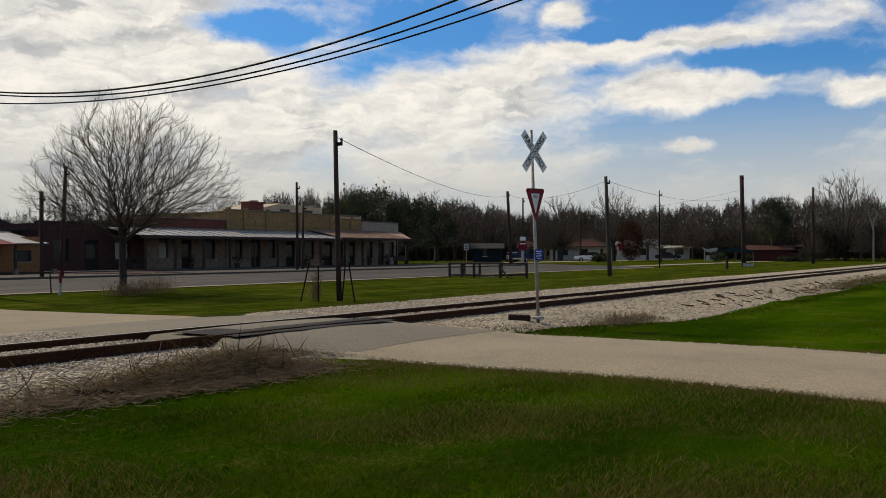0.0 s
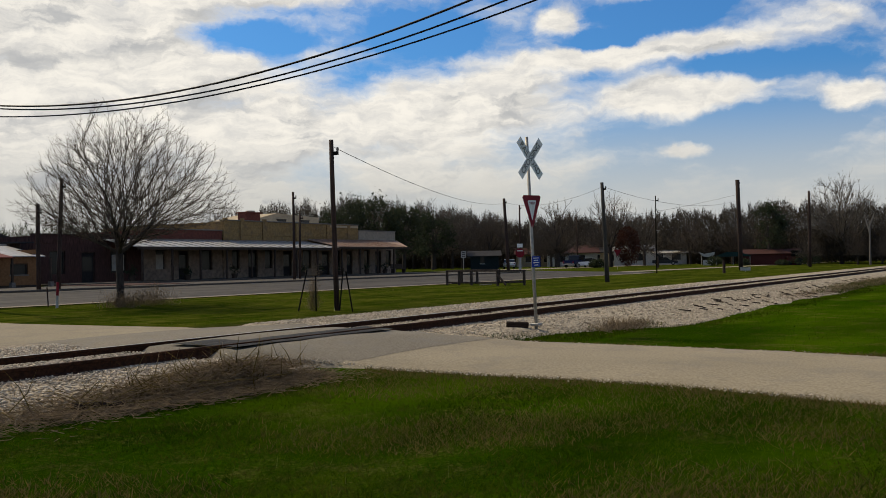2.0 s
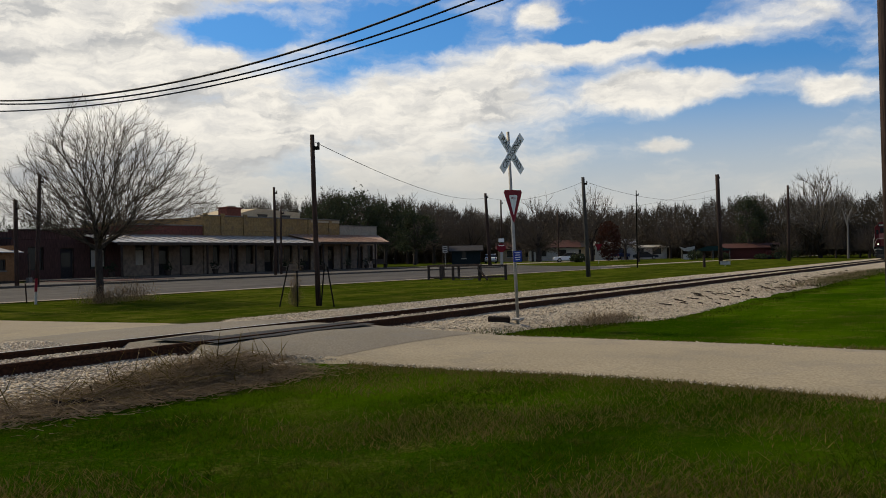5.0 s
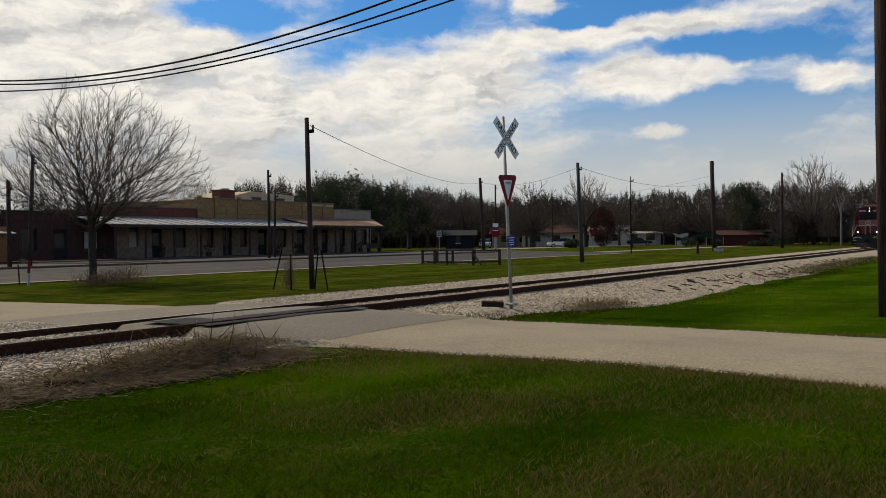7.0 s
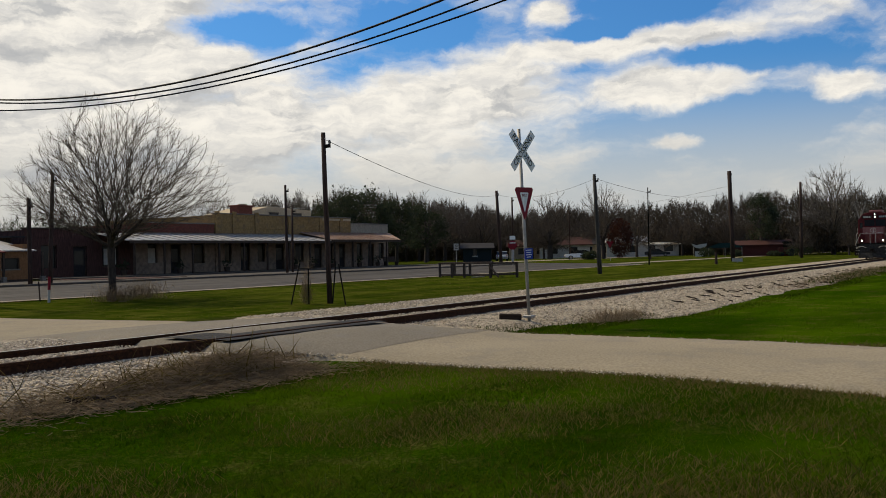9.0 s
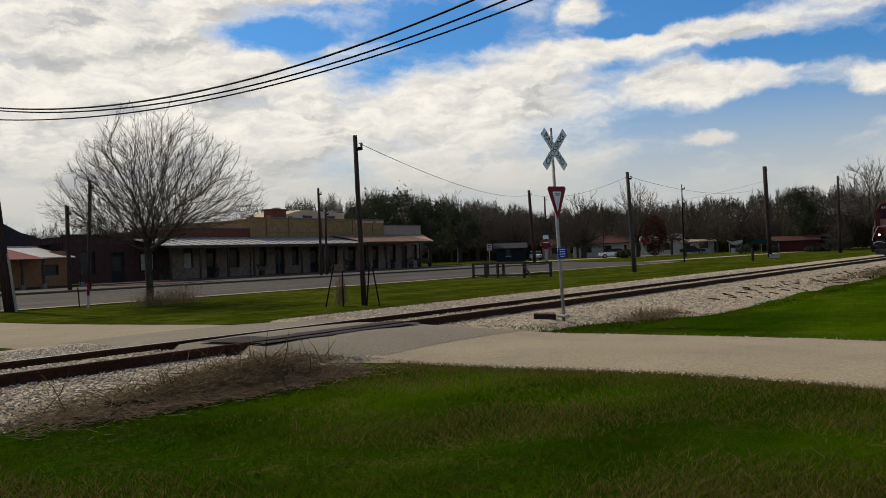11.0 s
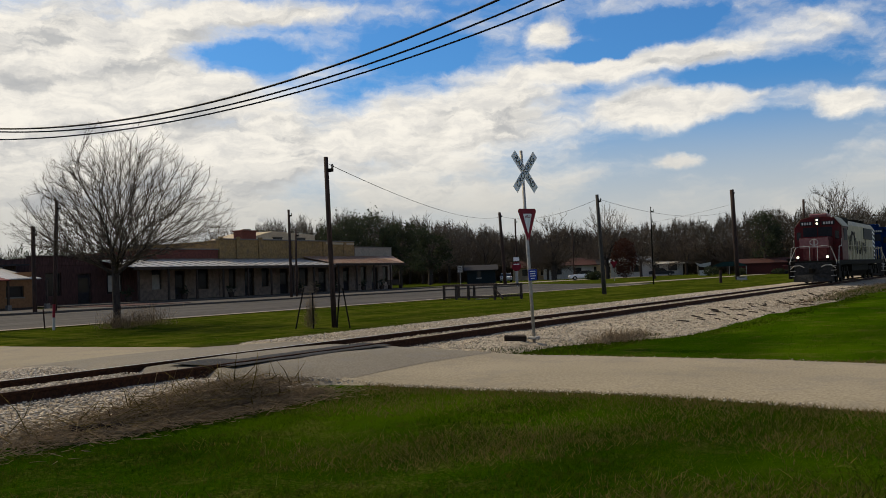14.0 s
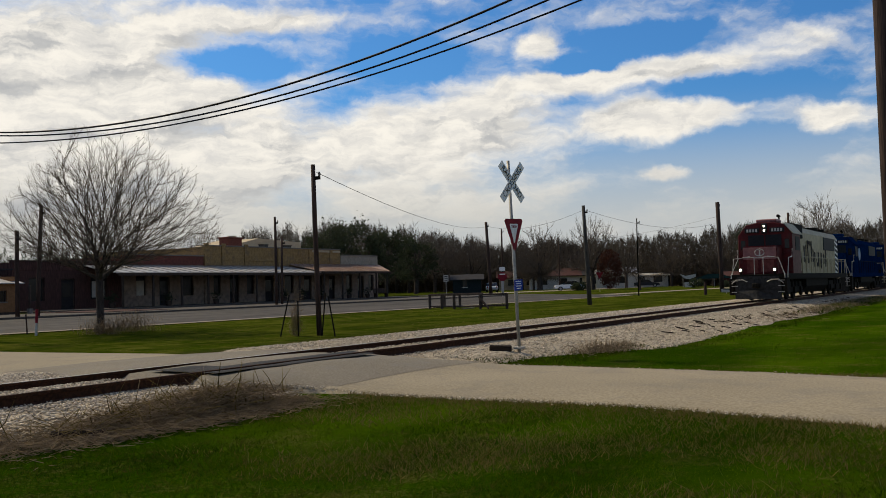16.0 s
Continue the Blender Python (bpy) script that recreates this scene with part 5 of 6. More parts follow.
def rods(name, edges, seg, material, parent):
    """Edges of a tree as one mesh of tapered rods."""
    a, b, ra, rb = edges
    d = b - a
    d = d / (np.linalg.norm(d, axis=1)[:, None] + 1e-9)
    ref = np.where(np.abs(d[:, 2:3]) > 0.9, np.array([[1.0, 0, 0]]), np.array([[0, 0, 1.0]]))
    u = np.cross(d, ref)
    u = u / np.linalg.norm(u, axis=1)[:, None]
    w = np.cross(d, u)
    ang = np.arange(seg) * 2 * math.pi / seg
    ring = u[:, None] * np.cos(ang)[None, :, None] + w[:, None] * np.sin(ang)[None, :, None]
    v = np.concatenate([a[:, None] + ring * ra[:, None, None], b[:, None] + ring * rb[:, None, None]], 1)
    j = np.arange(seg)
    f = np.stack([j, (j + 1) % seg, (j + 1) % seg + seg, j + seg], 1)[None] + (np.arange(len(a)) * 2 * seg)[:, None, None]
    ob = np_mesh(name, v.reshape(-1, 3), f.reshape(-1, 4), material)
    ob.parent = parent
    return ob


def tree(out, x, y, z, label, bark="bark", twig="twig", group="", s=1.0, rz=0.0):
    t = thing("bare_tree", x, y, z, label, "tree", rz, group)
    rods("trunk", out[0], 7, M[bark], t)
    rods("crown", out[1], 3, M[twig], t)
    t.scale = (s, s, s)
    return t


def bearing(deg, dist):
    return dist * math.cos(radians(deg)), dist * math.sin(radians(deg))


big = grow(11, 3900, 2.15, 4.45, 5.75, 15, 0.155, 0.0050, 4, 0.36, droop=0.25, cut=0.028, hollow=0.50, lean=(0.2, -0.3))
tree(big, 25.3, 31.2, ground_z(25, 31), "broad bare shade tree with a dense round dome of twigs")
far = [grow(31, 520, 2.2, 4.8, 8.0, 8, 0.42, 0.020, 4, 0.8, droop=0.6, cut=0.06), grow(32, 620, 2.6, 3.8, 7.4, 0, 0.26, 0.016, 4, 0.8, cut=0.06),
       grow(33, 1300, 1.4, 4.6, 8.0, 20, 0.24, 0.012, 4, 0.7, cut=0.045, hollow=0.5), grow(34, 560, 2.4, 4.2, 6.6, -8, 0.24, 0.017, 4, 0.9, droop=0.3, cut=0.06)]
protos = []
for i, o in enumerate(far):
    x, y = bearing((25.1, 21.9, 9.05, 17.3)[i], (165, 150, 190, 185)[i])
    t = tree(o, x, y, ground_z(x, y) - 0.1, ("old bare oak with heavy spreading limbs", "tall bare tree beyond the street", "round bare tree with upswept pale twigs", "bare tree at the edge of the woods")[i],
             twig=("twig", "twig", "twig_grey", "twig")[i], s=(1.15, 1.2, 1.72, 1.05)[i])
    protos.append(t)
rt = random.Random(4)


def far_tree(i, deg, dist, s, label="bare grey-brown tree at the edge of town", group="far bare trees"):
    x, y = bearing(deg, dist)
    t = copy_thing(protos[i], pose(x, y, ground_z(x, y) - 0.1, 0, 0, rt.uniform(0, 360)))
    t.scale = (s, s, s * rt.uniform(0.9, 1.1))
    t["label"], t["group"] = label, group


for deg, dist, s in ((45.0, 112, 0.88), (59.0, 96, 0.72), (56.5, 98, 0.66), (53.5, 102, 0.66), (61.5, 96, 0.62), (65.0, 102, 0.64), (43.6, 116, 0.66)):
    far_tree(rt.randrange(4), deg, dist, s, "bare tree behind the shops", "trees behind the shops")
d = 40.5
while d > 4.5:
    dist = rt.uniform(165, 215)
    tall = float(np.interp(d, [5, 12, 20, 27, 33, 36, 40], [0.85, 0.95, 1.0, 1.1, 1.28, 1.35, 1.0]))
    far_tree(rt.choice((0, 1, 3)), d, dist, tall * rt.uniform(0.78, 1.08) * (0.7 if 6.5 < d < 12 else 1.0))
    d -= rt.uniform(0.45, 0.8)


def scrub(name, n, place, size, material, label, kind="stuff"):
    c = np.array([place() for _ in range(n)])
    v = c[:, None, :] + rng.normal(0, 1, (n, 3, 3)) * size * np.array([1, 1, 0.9])
    return np_mesh(name, v.reshape(-1, 3), np.arange(3 * n).reshape(-1, 3), material, label, "woods", kind)


def twig_mass(name, n, place, length, width, material, label):
    """A mass of fine bare twigs, each a thin upright sliver."""
    c = np.array([place() for _ in range(n)])
    d = rng.normal(0, 0.55, (n, 3)) + (0, 0, 0.8)
    d = d / np.linalg.norm(d, axis=1)[:, None] * length * rng.uniform(0.4, 1.2, (n, 1))
    a = rng.uniform(0, 6.28, n)
    side = np.stack([np.cos(a), np.sin(a), 0 * a], 1) * width * rng.uniform(0.5, 1.3, (n, 1))
    v = np.stack([c - side, c + side, c + d], 1)
    return np_mesh(name, v.reshape(-1, 3), np.arange(3 * n).reshape(-1, 3), material, label, "woods")


def woods_place(d0, d1, r0, r1, top):
    def f():
        d = rng.uniform(d0, d1)
        # one crown about every two degrees, each with its own height
        c = math.floor(d / 2.3 + 0.2 * math.sin(d * 1.7))
        f0 = d / 2.3 + 0.2 * math.sin(d * 1.7) - c - 0.5
        h = top(d) * (0.70 + 0.26 * math.sqrt(max(1 - 3.6 * f0 * f0, 0))) * (1 + 0.10 * math.sin(c * 12.9898) + 0.14 * noise.noise((d * 5, 3, 1)))
        z = 1.06 * h * rng.uniform(0, 1) ** 0.95
        r = rng.uniform(r0, r1)
        x, y = bearing(d, r)
        return x, y, z
    return f


twig_mass("far_woods", 260000, woods_place(2, 43, 195, 240, lambda d: np.interp(d, [2, 12, 20, 28, 33, 37, 43], [10, 11, 10.5, 11.5, 14, 15, 12])), 1.3, 0.055, M["scrub"], "dense leafless brown woods beyond the town")
twig_mass("far_undergrowth", 60000, woods_place(2, 43, 188, 200, lambda d: 5.5), 1.3, 0.12, M["scrub"], "dark tangled undergrowth below the woods")
twig_mass("town_scrub", 30000, woods_place(44, 72, 88, 110, lambda d: np.interp(d, [44, 55, 60, 66, 72], [4.5, 5.5, 5.5, 5, 4])), 0.6, 0.04, M["scrub_green"], "dark evergreen scrub behind the shops")


def shrub(x, y, w, h, n, material, label, size=0.12, category="shrub"):
    def f():
        p = rng.normal(0, 1, 3)
        p = p / np.linalg.norm(p) * rng.uniform(0.3, 1) ** 0.5
        return x + p[0] * w, y + p[1] * w, ground_z(x, y) + h * 0.5 + p[2] * h * 0.5
    ob = scrub("shrub", n, f, size, M[material], label, "thing")
    ob["category"] = category
    return ob


for nm, cx, cy, w, h, n, lab in (("dead_shrub", 24.6, 30.2, 0.8, 0.55, 900, "low dead brown shrub below the tree"), ("dead_shrub", 26.3, 30.6, 1.0, 0.75, 1300, "bushy dead brown shrub beside the tree"), ("dry_vine", 25.85, 21.6, 0.2, 1.5, 500, "dry brown vine clump beside the pole")):
    bush = brush(nm, n, lambda: (rng.normal(cx, w * 0.5), rng.normal(cy, w * 0.5), ground_z(cx, cy) + abs(rng.normal(0, 0.45)) * h), 0.3, 0.006, M["brush"], lab, 1.0)
    tagged(bush, category="shrub", kind="thing")
x, y = bearing(20.9, 148)
shrub(x, y, 2.0, 6.3, 6000, "scrub_red", "reddish-brown leafed small tree", 0.09, "tree")
for deg, dist, w, h in ((22.6, 138, 1.0, 1.3), (15.9, 160, 1.4, 1.6), (14.3, 165, 1.0, 1.2), (10.9, 170, 2.6, 2.0), (22.9, 139, 0.8, 1.1), (12.2, 172, 1.2, 1.0)):
    x, y = bearing(deg, dist)
    shrub(x, y, w, h, 500, "scrub_green", "rounded dark green shrub by the street", 0.12)


def evergreen(deg, dist, h, w, seed):
    """Broad evergreen: a trunk, boughs and many clumps of small leaves."""
    g = np.random.default_rng(seed)
    x, y = bearing(deg, dist)
    t = thing("evergreen_tree", x, y, ground_z(x, y) - 0.1, "broad dark green evergreen tree behind the shops", "tree", group="evergreens behind the shops")
    cs = []
    while len(cs) < 34:
        p = g.uniform(-1, 1, 3)
        if 0.35 < np.linalg.norm(p) < 1 and p[2] > -0.7:
            cs.append((p[0] * w, p[1] * w, h * 0.56 + p[2] * h * 0.42))
    part("trunk", tubes(([(0, 0, 0), (0.1, 0, h * 0.3), (0, 0.1, h * 0.6)], [h * 0.03, h * 0.024, h * 0.012]), *[([(0, 0, h * 0.28), (c[0] * 0.5, c[1] * 0.5, (c[2] + h * 0.3) / 2), c], [0.09, 0.06, 0.03]) for c in cs[:12]]), M["bark"], t)
    v = np.concatenate([np.array(c) + g.normal(0, 1, (150, 1, 3)) * (w * 0.17, w * 0.17, h * 0.05) + g.normal(0, 0.12, (150, 3, 3)) for c in cs])
    crown = np_mesh("crown", v.reshape(-1, 3), np.arange(3 * len(v)).reshape(-1, 3), M["scrub_green"])
    crown.parent = t


for deg, dist, h, w, seed in ((38.9, 128, 8.6, 2.8, 1), (37.4, 126, 10.0, 3.0, 2), (35.9, 130, 10.4, 3.2, 3), (34.4, 135, 9.4, 2.9, 4), (32.6, 150, 9.2, 3.0, 5), (12.9, 178, 11.5, 3.0, 6)):
    evergreen(deg, dist, h, w, seed)
x, y = bearing(7.6, 175)
snag = part("dead_tree", tubes(([(0, 0, -0.2), (0.1, 0, 4), (0, 0, 7.5)], [0.20, 0.17, 0.10]), ([(0.05, 0, 5.5), (0.4, 0.9, 8.6)], [0.18, 0.06]), ([(0, 0, 6.6), (-0.2, -0.8, 8.8)], [0.15, 0.05])), M["concrete"])
snag.matrix_world = pose(x, y, ground_z(x, y))
tagged(snag, "pale dead tree snag with two stub limbs", "tree")

# ---- far houses and parked vehicles ----
def far_house(deg, dist, *a, **k):
    x, y = bearing(deg, dist)
    return house(x, y, *a, **k)


far_house(24.25, 186, 9.5, 7, 2.6, 1.3, "white_paint", "red_roof", "pale house with a faded red roof", rz=-62)
far_house(26.2, 190, 9.0, 7, 2.5, 1.2, "stucco", "red_roof", "pale house with a faded pinkish roof", rz=-62)
far_house(22.2, 186, 8, 6, 2.6, 1.0, "stucco", "dark_roof", "pale low house under trees", rz=-66)
far_house(20.6, 180, 7, 6, 2.7, 1.0, "white_paint", "tin", "white house wall under a pale roof", rz=-68)
far_house(29.5, 150, 4.4, 5, 2.1, 0.7, "teal", "dark_roof", "dark teal shed with a shallow roof", rz=-60, wins=((0.35, 0.5),))
far_house(19.2, 188, 11, 3, 2.3, 0.3, "white_paint", "white_paint", "long white trailer home", rz=-70, wins=((0.1, 0.25), (0.5, 0.6), (0.75, 0.9)))
far_house(12.9, 178, 9.5, 4, 2.0, 0.7, "car_red", "red_roof", "long red shed with a faded roof", rz=-76, wins=())
x, y = bearing(16.35, 170)
can = thing("canopy", x, y, ground_z(x, y), "white tilted canopy over a stall", "canopy", -72)
bm = bmesh.new()
prism(bm, [(-1.4, 2.3), (-0.4, 1.95), (0.1, 2.1), (1.3, 2.25), (1.2, 1.75), (0.2, 1.4), (-0.6, 1.55)], -0.9, 0.9)
part("sheet", bm, M["white_paint"], can, "white sheet")
for a in (-0.9, 0.9):
    part("post", tubes(([(a, 0, 0), (a, 0, 1.9)], 0.06)), M["steel"], can)
part("counter", boxes((-0.7, 0.9, -0.8, -0.4, 0, 0.9)), M["white_paint"], can)
x, y = bearing(14.9, 172)
tent = thing("green_canopy", x, y, ground_z(x, y), "dark green canopy on thin legs", "canopy", -74)
bm = bmesh.new()
prism(bm, [(-3.0, 1.6), (-1, 2.3), (1, 2.3), (3.0, 1.6), (3.0, 1.5), (-3.0, 1.5)], -1.5, 1.5)
part("roof", bm, M["green_fabric"], tent)
for a in (-2.8, 0, 2.8):
    part("leg", tubes(([(a, -1.4, 0), (a, -1.4, 1.55)], 0.05)), M["steel"], tent)
x, y = bearing(11.6, 176)
trac = thing("farm_machine", x, y, ground_z(x, y), "rusty red farm machine parked on grass", "machine", -60)
part("body", boxes((-1.2, 1.2, -0.6, 0.6, 0.6, 1.5), bev=0.1), M["car_red"], trac)
part("cab", boxes((-0.3, 1.0, -0.55, 0.55, 1.5, 2.6), bev=0.06), M["grime"], trac)
for a, r in ((-0.9, 0.4), (0.7, 0.65)):
    for b in (-0.75, 0.75):
        part("wheel", tubes(([(a, b - 0.15, r), (a, b + 0.15, r)], r), seg=14), M["tyre"], trac)


def vehicle(name, x, y, z, rz, paint, label, category, profile, cabin, L, Wd, wheel_r, bumper="steel"):
    """A car or truck facing +x: body and cabin outlines drawn across the width."""
    v = thing(name, x, y, z, label, category, rz)
    bm = bmesh.new()
    prism(bm, profile, -Wd / 2, Wd / 2)
    bmesh.ops.bevel(bm, geom=list(bm.edges), offset=0.05, segments=2, affect="EDGES")
    part("body", bm, M[paint], v)
    bm = bmesh.new()
    prism(bm, cabin, -Wd / 2 + 0.1, Wd / 2 - 0.1)
    c = part("cabin", bm, M["glass"], v, "dark window glass")
    xs, zs2 = [p[0] for p in cabin], [p[1] for p in cabin]
    topz = max(zs2)
    tx = [p[0] for p in cabin if p[1] > topz - 0.02]
    part("roof", boxes((min(tx) - 0.04, max(tx) + 0.04, -Wd / 2 + 0.07, Wd / 2 - 0.07, topz - 0.03, topz + 0.05), bev=0.02), M[paint], v)
    for a in (L * 0.31, -L * 0.31):
        for s in (-1, 1):
            w = part("wheel", tubes(([(0, -0.11, 0), (0, 0.11, 0)], wheel_r), seg=16), M["tyre"], v)
            w.matrix_basis = pose(a, s * (Wd / 2 - 0.10), wheel_r)
            part("hub", tubes(([(0, s * 0.09, 0), (0, s * 0.125, 0)], wheel_r * 0.6), seg=12), M["steel"], w)
    for a, nm in ((L / 2 - 0.02, "bumper"), (-L / 2 + 0.02, "bumper")):
        part(nm, boxes((a - 0.07, a + 0.07, -Wd / 2 + 0.05, Wd / 2 - 0.05, 0.42, 0.62), bev=0.02), M[bumper], v)
    for s in (-1, 1):
        part("headlight", boxes((L / 2 - 0.03, L / 2 + 0.03, s * Wd * 0.36 - 0.14, s * Wd * 0.36 + 0.14, 0.68, 0.84), bev=0.01), M["white_paint"], v)
        part("tail_light", boxes((-L / 2 - 0.02, -L / 2 + 0.03, s * Wd * 0.4 - 0.08, s * Wd * 0.4 + 0.08, 0.7, 0.95), bev=0.01), M["red_sign"], v)
    return v


SEDAN = [(-2.3, 0.35), (2.3, 0.35), (2.35, 0.6), (2.2, 0.8), (1.0, 0.92), (-1.6, 0.98), (-2.3, 0.9)]
SEDAN_C = [(1.0, 0.9), (0.3, 1.42), (-0.9, 1.44), (-1.65, 0.96)]
TRUCK = [(-2.75, 0.5), (2.75, 0.5), (2.78, 0.95), (2.6, 1.1), (1.2, 1.16), (-2.75, 1.14)]
TRUCK_C = [(1.25, 1.12), (0.6, 1.78), (-0.7, 1.8), (-0.85, 1.12)]
x, y = bearing(23.3, 147)
vehicle("white_car", x, y, ground_z(x, y), -62 + 180, "car_white", "white saloon car parked beside the street", "car", SEDAN, SEDAN_C, 4.7, 1.8, 0.32)
x, y = bearing(18.75, 178)
vehicle("dark_car", x, y, ground_z(x, y), -70, "car_dark", "dark car parked before the trailer home", "car", SEDAN, SEDAN_C, 4.7, 1.8, 0.32)
x, y = bearing(28.0, 150)
vehicle("silver_car", x, y, ground_z(x, y), 30, "car_white", "pale car parked beside the teal shed", "car", SEDAN, SEDAN_C, 4.7, 1.8, 0.32)
pickup = vehicle("pickup_truck", 117, 60, 0.13, 0, "car_blue", "dark blue pickup truck driving along the street", "pickup truck", TRUCK, TRUCK_C, 5.6, 1.95, 0.4)


# ---- locomotives ----
def locomotive(x, scheme, label):
    """A six-axle freight locomotive; its front faces -x, the coupler at x = 0, rail tops at z = 0."""
    lead = scheme == "red"
    nose_m, cab_m, hood_m = (("loco_red", "loco_red", "cream") if lead else ("loco_blue", "loco_blue", "loco_blue"))
    e = thing("locomotive", x, TRACK_Y, 0, label, "locomotive", group="locomotives of the train")
    part("deck", boxes((0.6, 21.2, -1.52, 1.52, 1.28, 1.52), bev=0.02), M["grime"], e, "black walkway frame")
    part("side_sill", boxes((1.4, 20.6, -1.56, -1.50, 1.20, 1.54), bev=0.01), M["grime" if lead else "loco_blue"], e)
    bm = bmesh.new()
    prism(bm, [(-1.28, 0.12), (1.28, 0.12), (1.28, 0.75), (1.15, 1.42), (-1.15, 1.42), (-1.28, 0.75)], 0.55, 0.8, "x")
    pilot = part("pilot", bm, M["plow"], e, "dark pilot plate")
    bm = bmesh.new()
    r0 = [bm.verts.new(p) for p in ((0.55, -1.24, 0.12), (0.2, 0, 0.12), (0.55, 1.24, 0.12), (0.55, 1.24, 0.62), (0.42, 0, 0.62), (0.55, -1.24, 0.62))]
    bm.faces.new((r0[0], r0[1], r0[4], r0[5]))
    bm.faces.new((r0[1], r0[2], r0[3], r0[4]))
    part("plow", bm, M["plow"], pilot, "grey snow plow blade")
    part("coupler", boxes((-0.25, 0.6, -0.14, 0.14, 0.75, 1.02), bev=0.05), M["grime"], e)
    for s in (-1, 1):
        part("step_well", boxes((0.56, 1.3, s * 1.5 - 0.12, s * 1.5 + 0.12, 0.35, 1.3), bev=0.02), M["grime"], e)
        for z in (0.5, 0.85, 1.15):
            part("step_edge", boxes((0.535, 0.56, s * 1.3 - 0.18, s * 1.3 + 0.18, z, z + 0.03)), M["white_paint"], e)
        part("uncoupling_lever", tubes(([(0.45, s * 0.55, 1.1), (0.42, s * 0.8, 1.22), (0.42, s * 1.2, 1.22), (0.45, s * 1.45, 1.0)], 0.025)), M["white_paint"], e, "white bent lever")
    # nose
    bm = bmesh.new()
    prism(bm, [(-0.98, 1.52), (0.98, 1.52), (0.98, 3.06), (0.90, 3.16), (-0.90, 3.16), (-0.98, 3.06)], 1.25, 2.7, "x")
    bmesh.ops.bevel(bm, geom=list(bm.edges), offset=0.05, segments=2, affect="EDGES")
    nose = part("nose", bm, M[nose_m], e)
    if lead:
        part("bleached_panel", boxes((1.235, 1.249, -0.94, 0.94, 2.38, 3.08), bev=0.003), M["loco_pink"], nose, "pink sun-bleached nose panel")
        bm = bmesh.new()
        tube(bm, [(1.228, 0.27 * math.cos(i * 0.55), 2.78 + 0.20 * math.sin(i * 0.55)) for i in range(12)], 0.03, 5)
        part("emblem", bm, M["white_paint"], nose, "white ring emblem")
        part("emblem_bar", boxes((1.22, 1.233, -0.05, 0.03, 2.55, 2.92), (1.22, 1.233, -0.28, 0.28, 2.46, 2.50)), M["white_paint"], nose)
    part("nose_door", boxes((1.232, 1.25, 0.1, 0.72, 1.6, 2.36), bev=0.004), M["loco_faded" if lead else nose_m], nose)
    part("nose_locker", boxes((1.234, 1.25, -0.80, -0.06, 1.66, 2.34), bev=0.004), M["loco_faded" if lead else nose_m], nose)
    # cab
    bm = bmesh.new()
    prism(bm, [(-1.56, 1.52), (1.56, 1.52), (1.56, 3.85), (1.1, 4.45), (0.45, 4.58), (-0.45, 4.58), (-1.1, 4.45), (-1.56, 3.85)], 2.7, 5.1, "x")
    bmesh.ops.bevel(bm, geom=list(bm.edges), offset=0.03, segments=1, affect="EDGES")
    cab = part("cab", bm, M[cab_m], e)
    for s in (-1, 1):
        wd = part("windscreen", boxes((2.665, 2.69, s * 0.50 - 0.46, s * 0.50 + 0.46, 3.2, 3.84), bev=0.01), M["black"], cab)
        part("side_screen", boxes((2.665, 2.69, s * 1.26 - 0.13, s * 1.26 + 0.13, 3.0, 3.55), bev=0.01), M["glass"], cab)
        part("side_window", boxes((3.5, 4.7, s * 1.575 - 0.01, s * 1.575 + 0.01, 2.9, 3.72), bev=0.005), M["black"], cab)
        nb = part("number_board", boxes((2.63, 2.69, s * 0.72 - 0.42, s * 0.72 + 0.42, 3.98, 4.25), bev=0.01), M["black"], cab)
        for q in range(4):
            part("digit_bar", boxes((2.622, 2.629, s * 0.72 - 0.31 + q * 0.17, s * 0.72 - 0.20 + q * 0.17, 4.03, 4.2)), M["white_paint"], nb)
    # sunlight on the lead cab's roof edge is put in as cream colour
    bm = bmesh.new()
    prism(bm, [(-1.62, 3.86), (-1.12, 4.50), (-1.10, 4.53), (-1.66, 3.86)], 2.6, 5.5, "x")
    part("roof_edge", bm, M["cream" if lead else "loco_blue"], cab, "sloping cab roof edge, coloured as sunlit on the lead engine")
    hl = part("headlight_box", boxes((2.6, 2.69, -0.16, 0.16, 3.92, 4.52), bev=0.03), M["black"], cab)
    for z in (4.36, 4.10):
        part("headlight", tubes(([(2.575, 0, z), (2.6, 0, z)], 0.06), seg=14), M["lamp" if lead else "glass"], hl, "lit round headlight" if lead else "")
    part("air_conditioner", boxes((3.2, 4.6, -0.6, 0.6, 4.585, 4.80), bev=0.06), M["loco_pink" if lead else "loco_blue"], e, "faded roof cooling unit")
    part("horn", tubes(([(4.9, -0.4, 4.55), (4.9, -0.4, 5.05)], 0.05), ([(4.6, -0.4, 5.05), (5.2, -0.4, 5.05)], [0.10, 0.05])), M["grime"], e)
    for s in (-1, 1):
        d = part("ditch_light", tubes(([(0.56, s * 0.95, 1.78), (0.72, s * 0.95, 1.78)], 0.12), seg=14), M["black"], e)
        part("lens", tubes(([(0.535, s * 0.95, 1.78), (0.558, s * 0.95, 1.78)], 0.075), seg=14), M["lamp" if lead else "glass"], d)
        part("lamp_bracket", boxes((0.64, 0.72, s * 0.95 - 0.06, s * 0.95 + 0.06, 1.5, 1.68)), M["grime"], e)
    # long hood
    bm = bmesh.new()
    prism(bm, [(-0.98, 1.52), (0.98, 1.52), (0.98, 4.15), (0.75, 4.5), (-0.75, 4.5), (-0.98, 4.15)], 5.1, 20.2, "x")
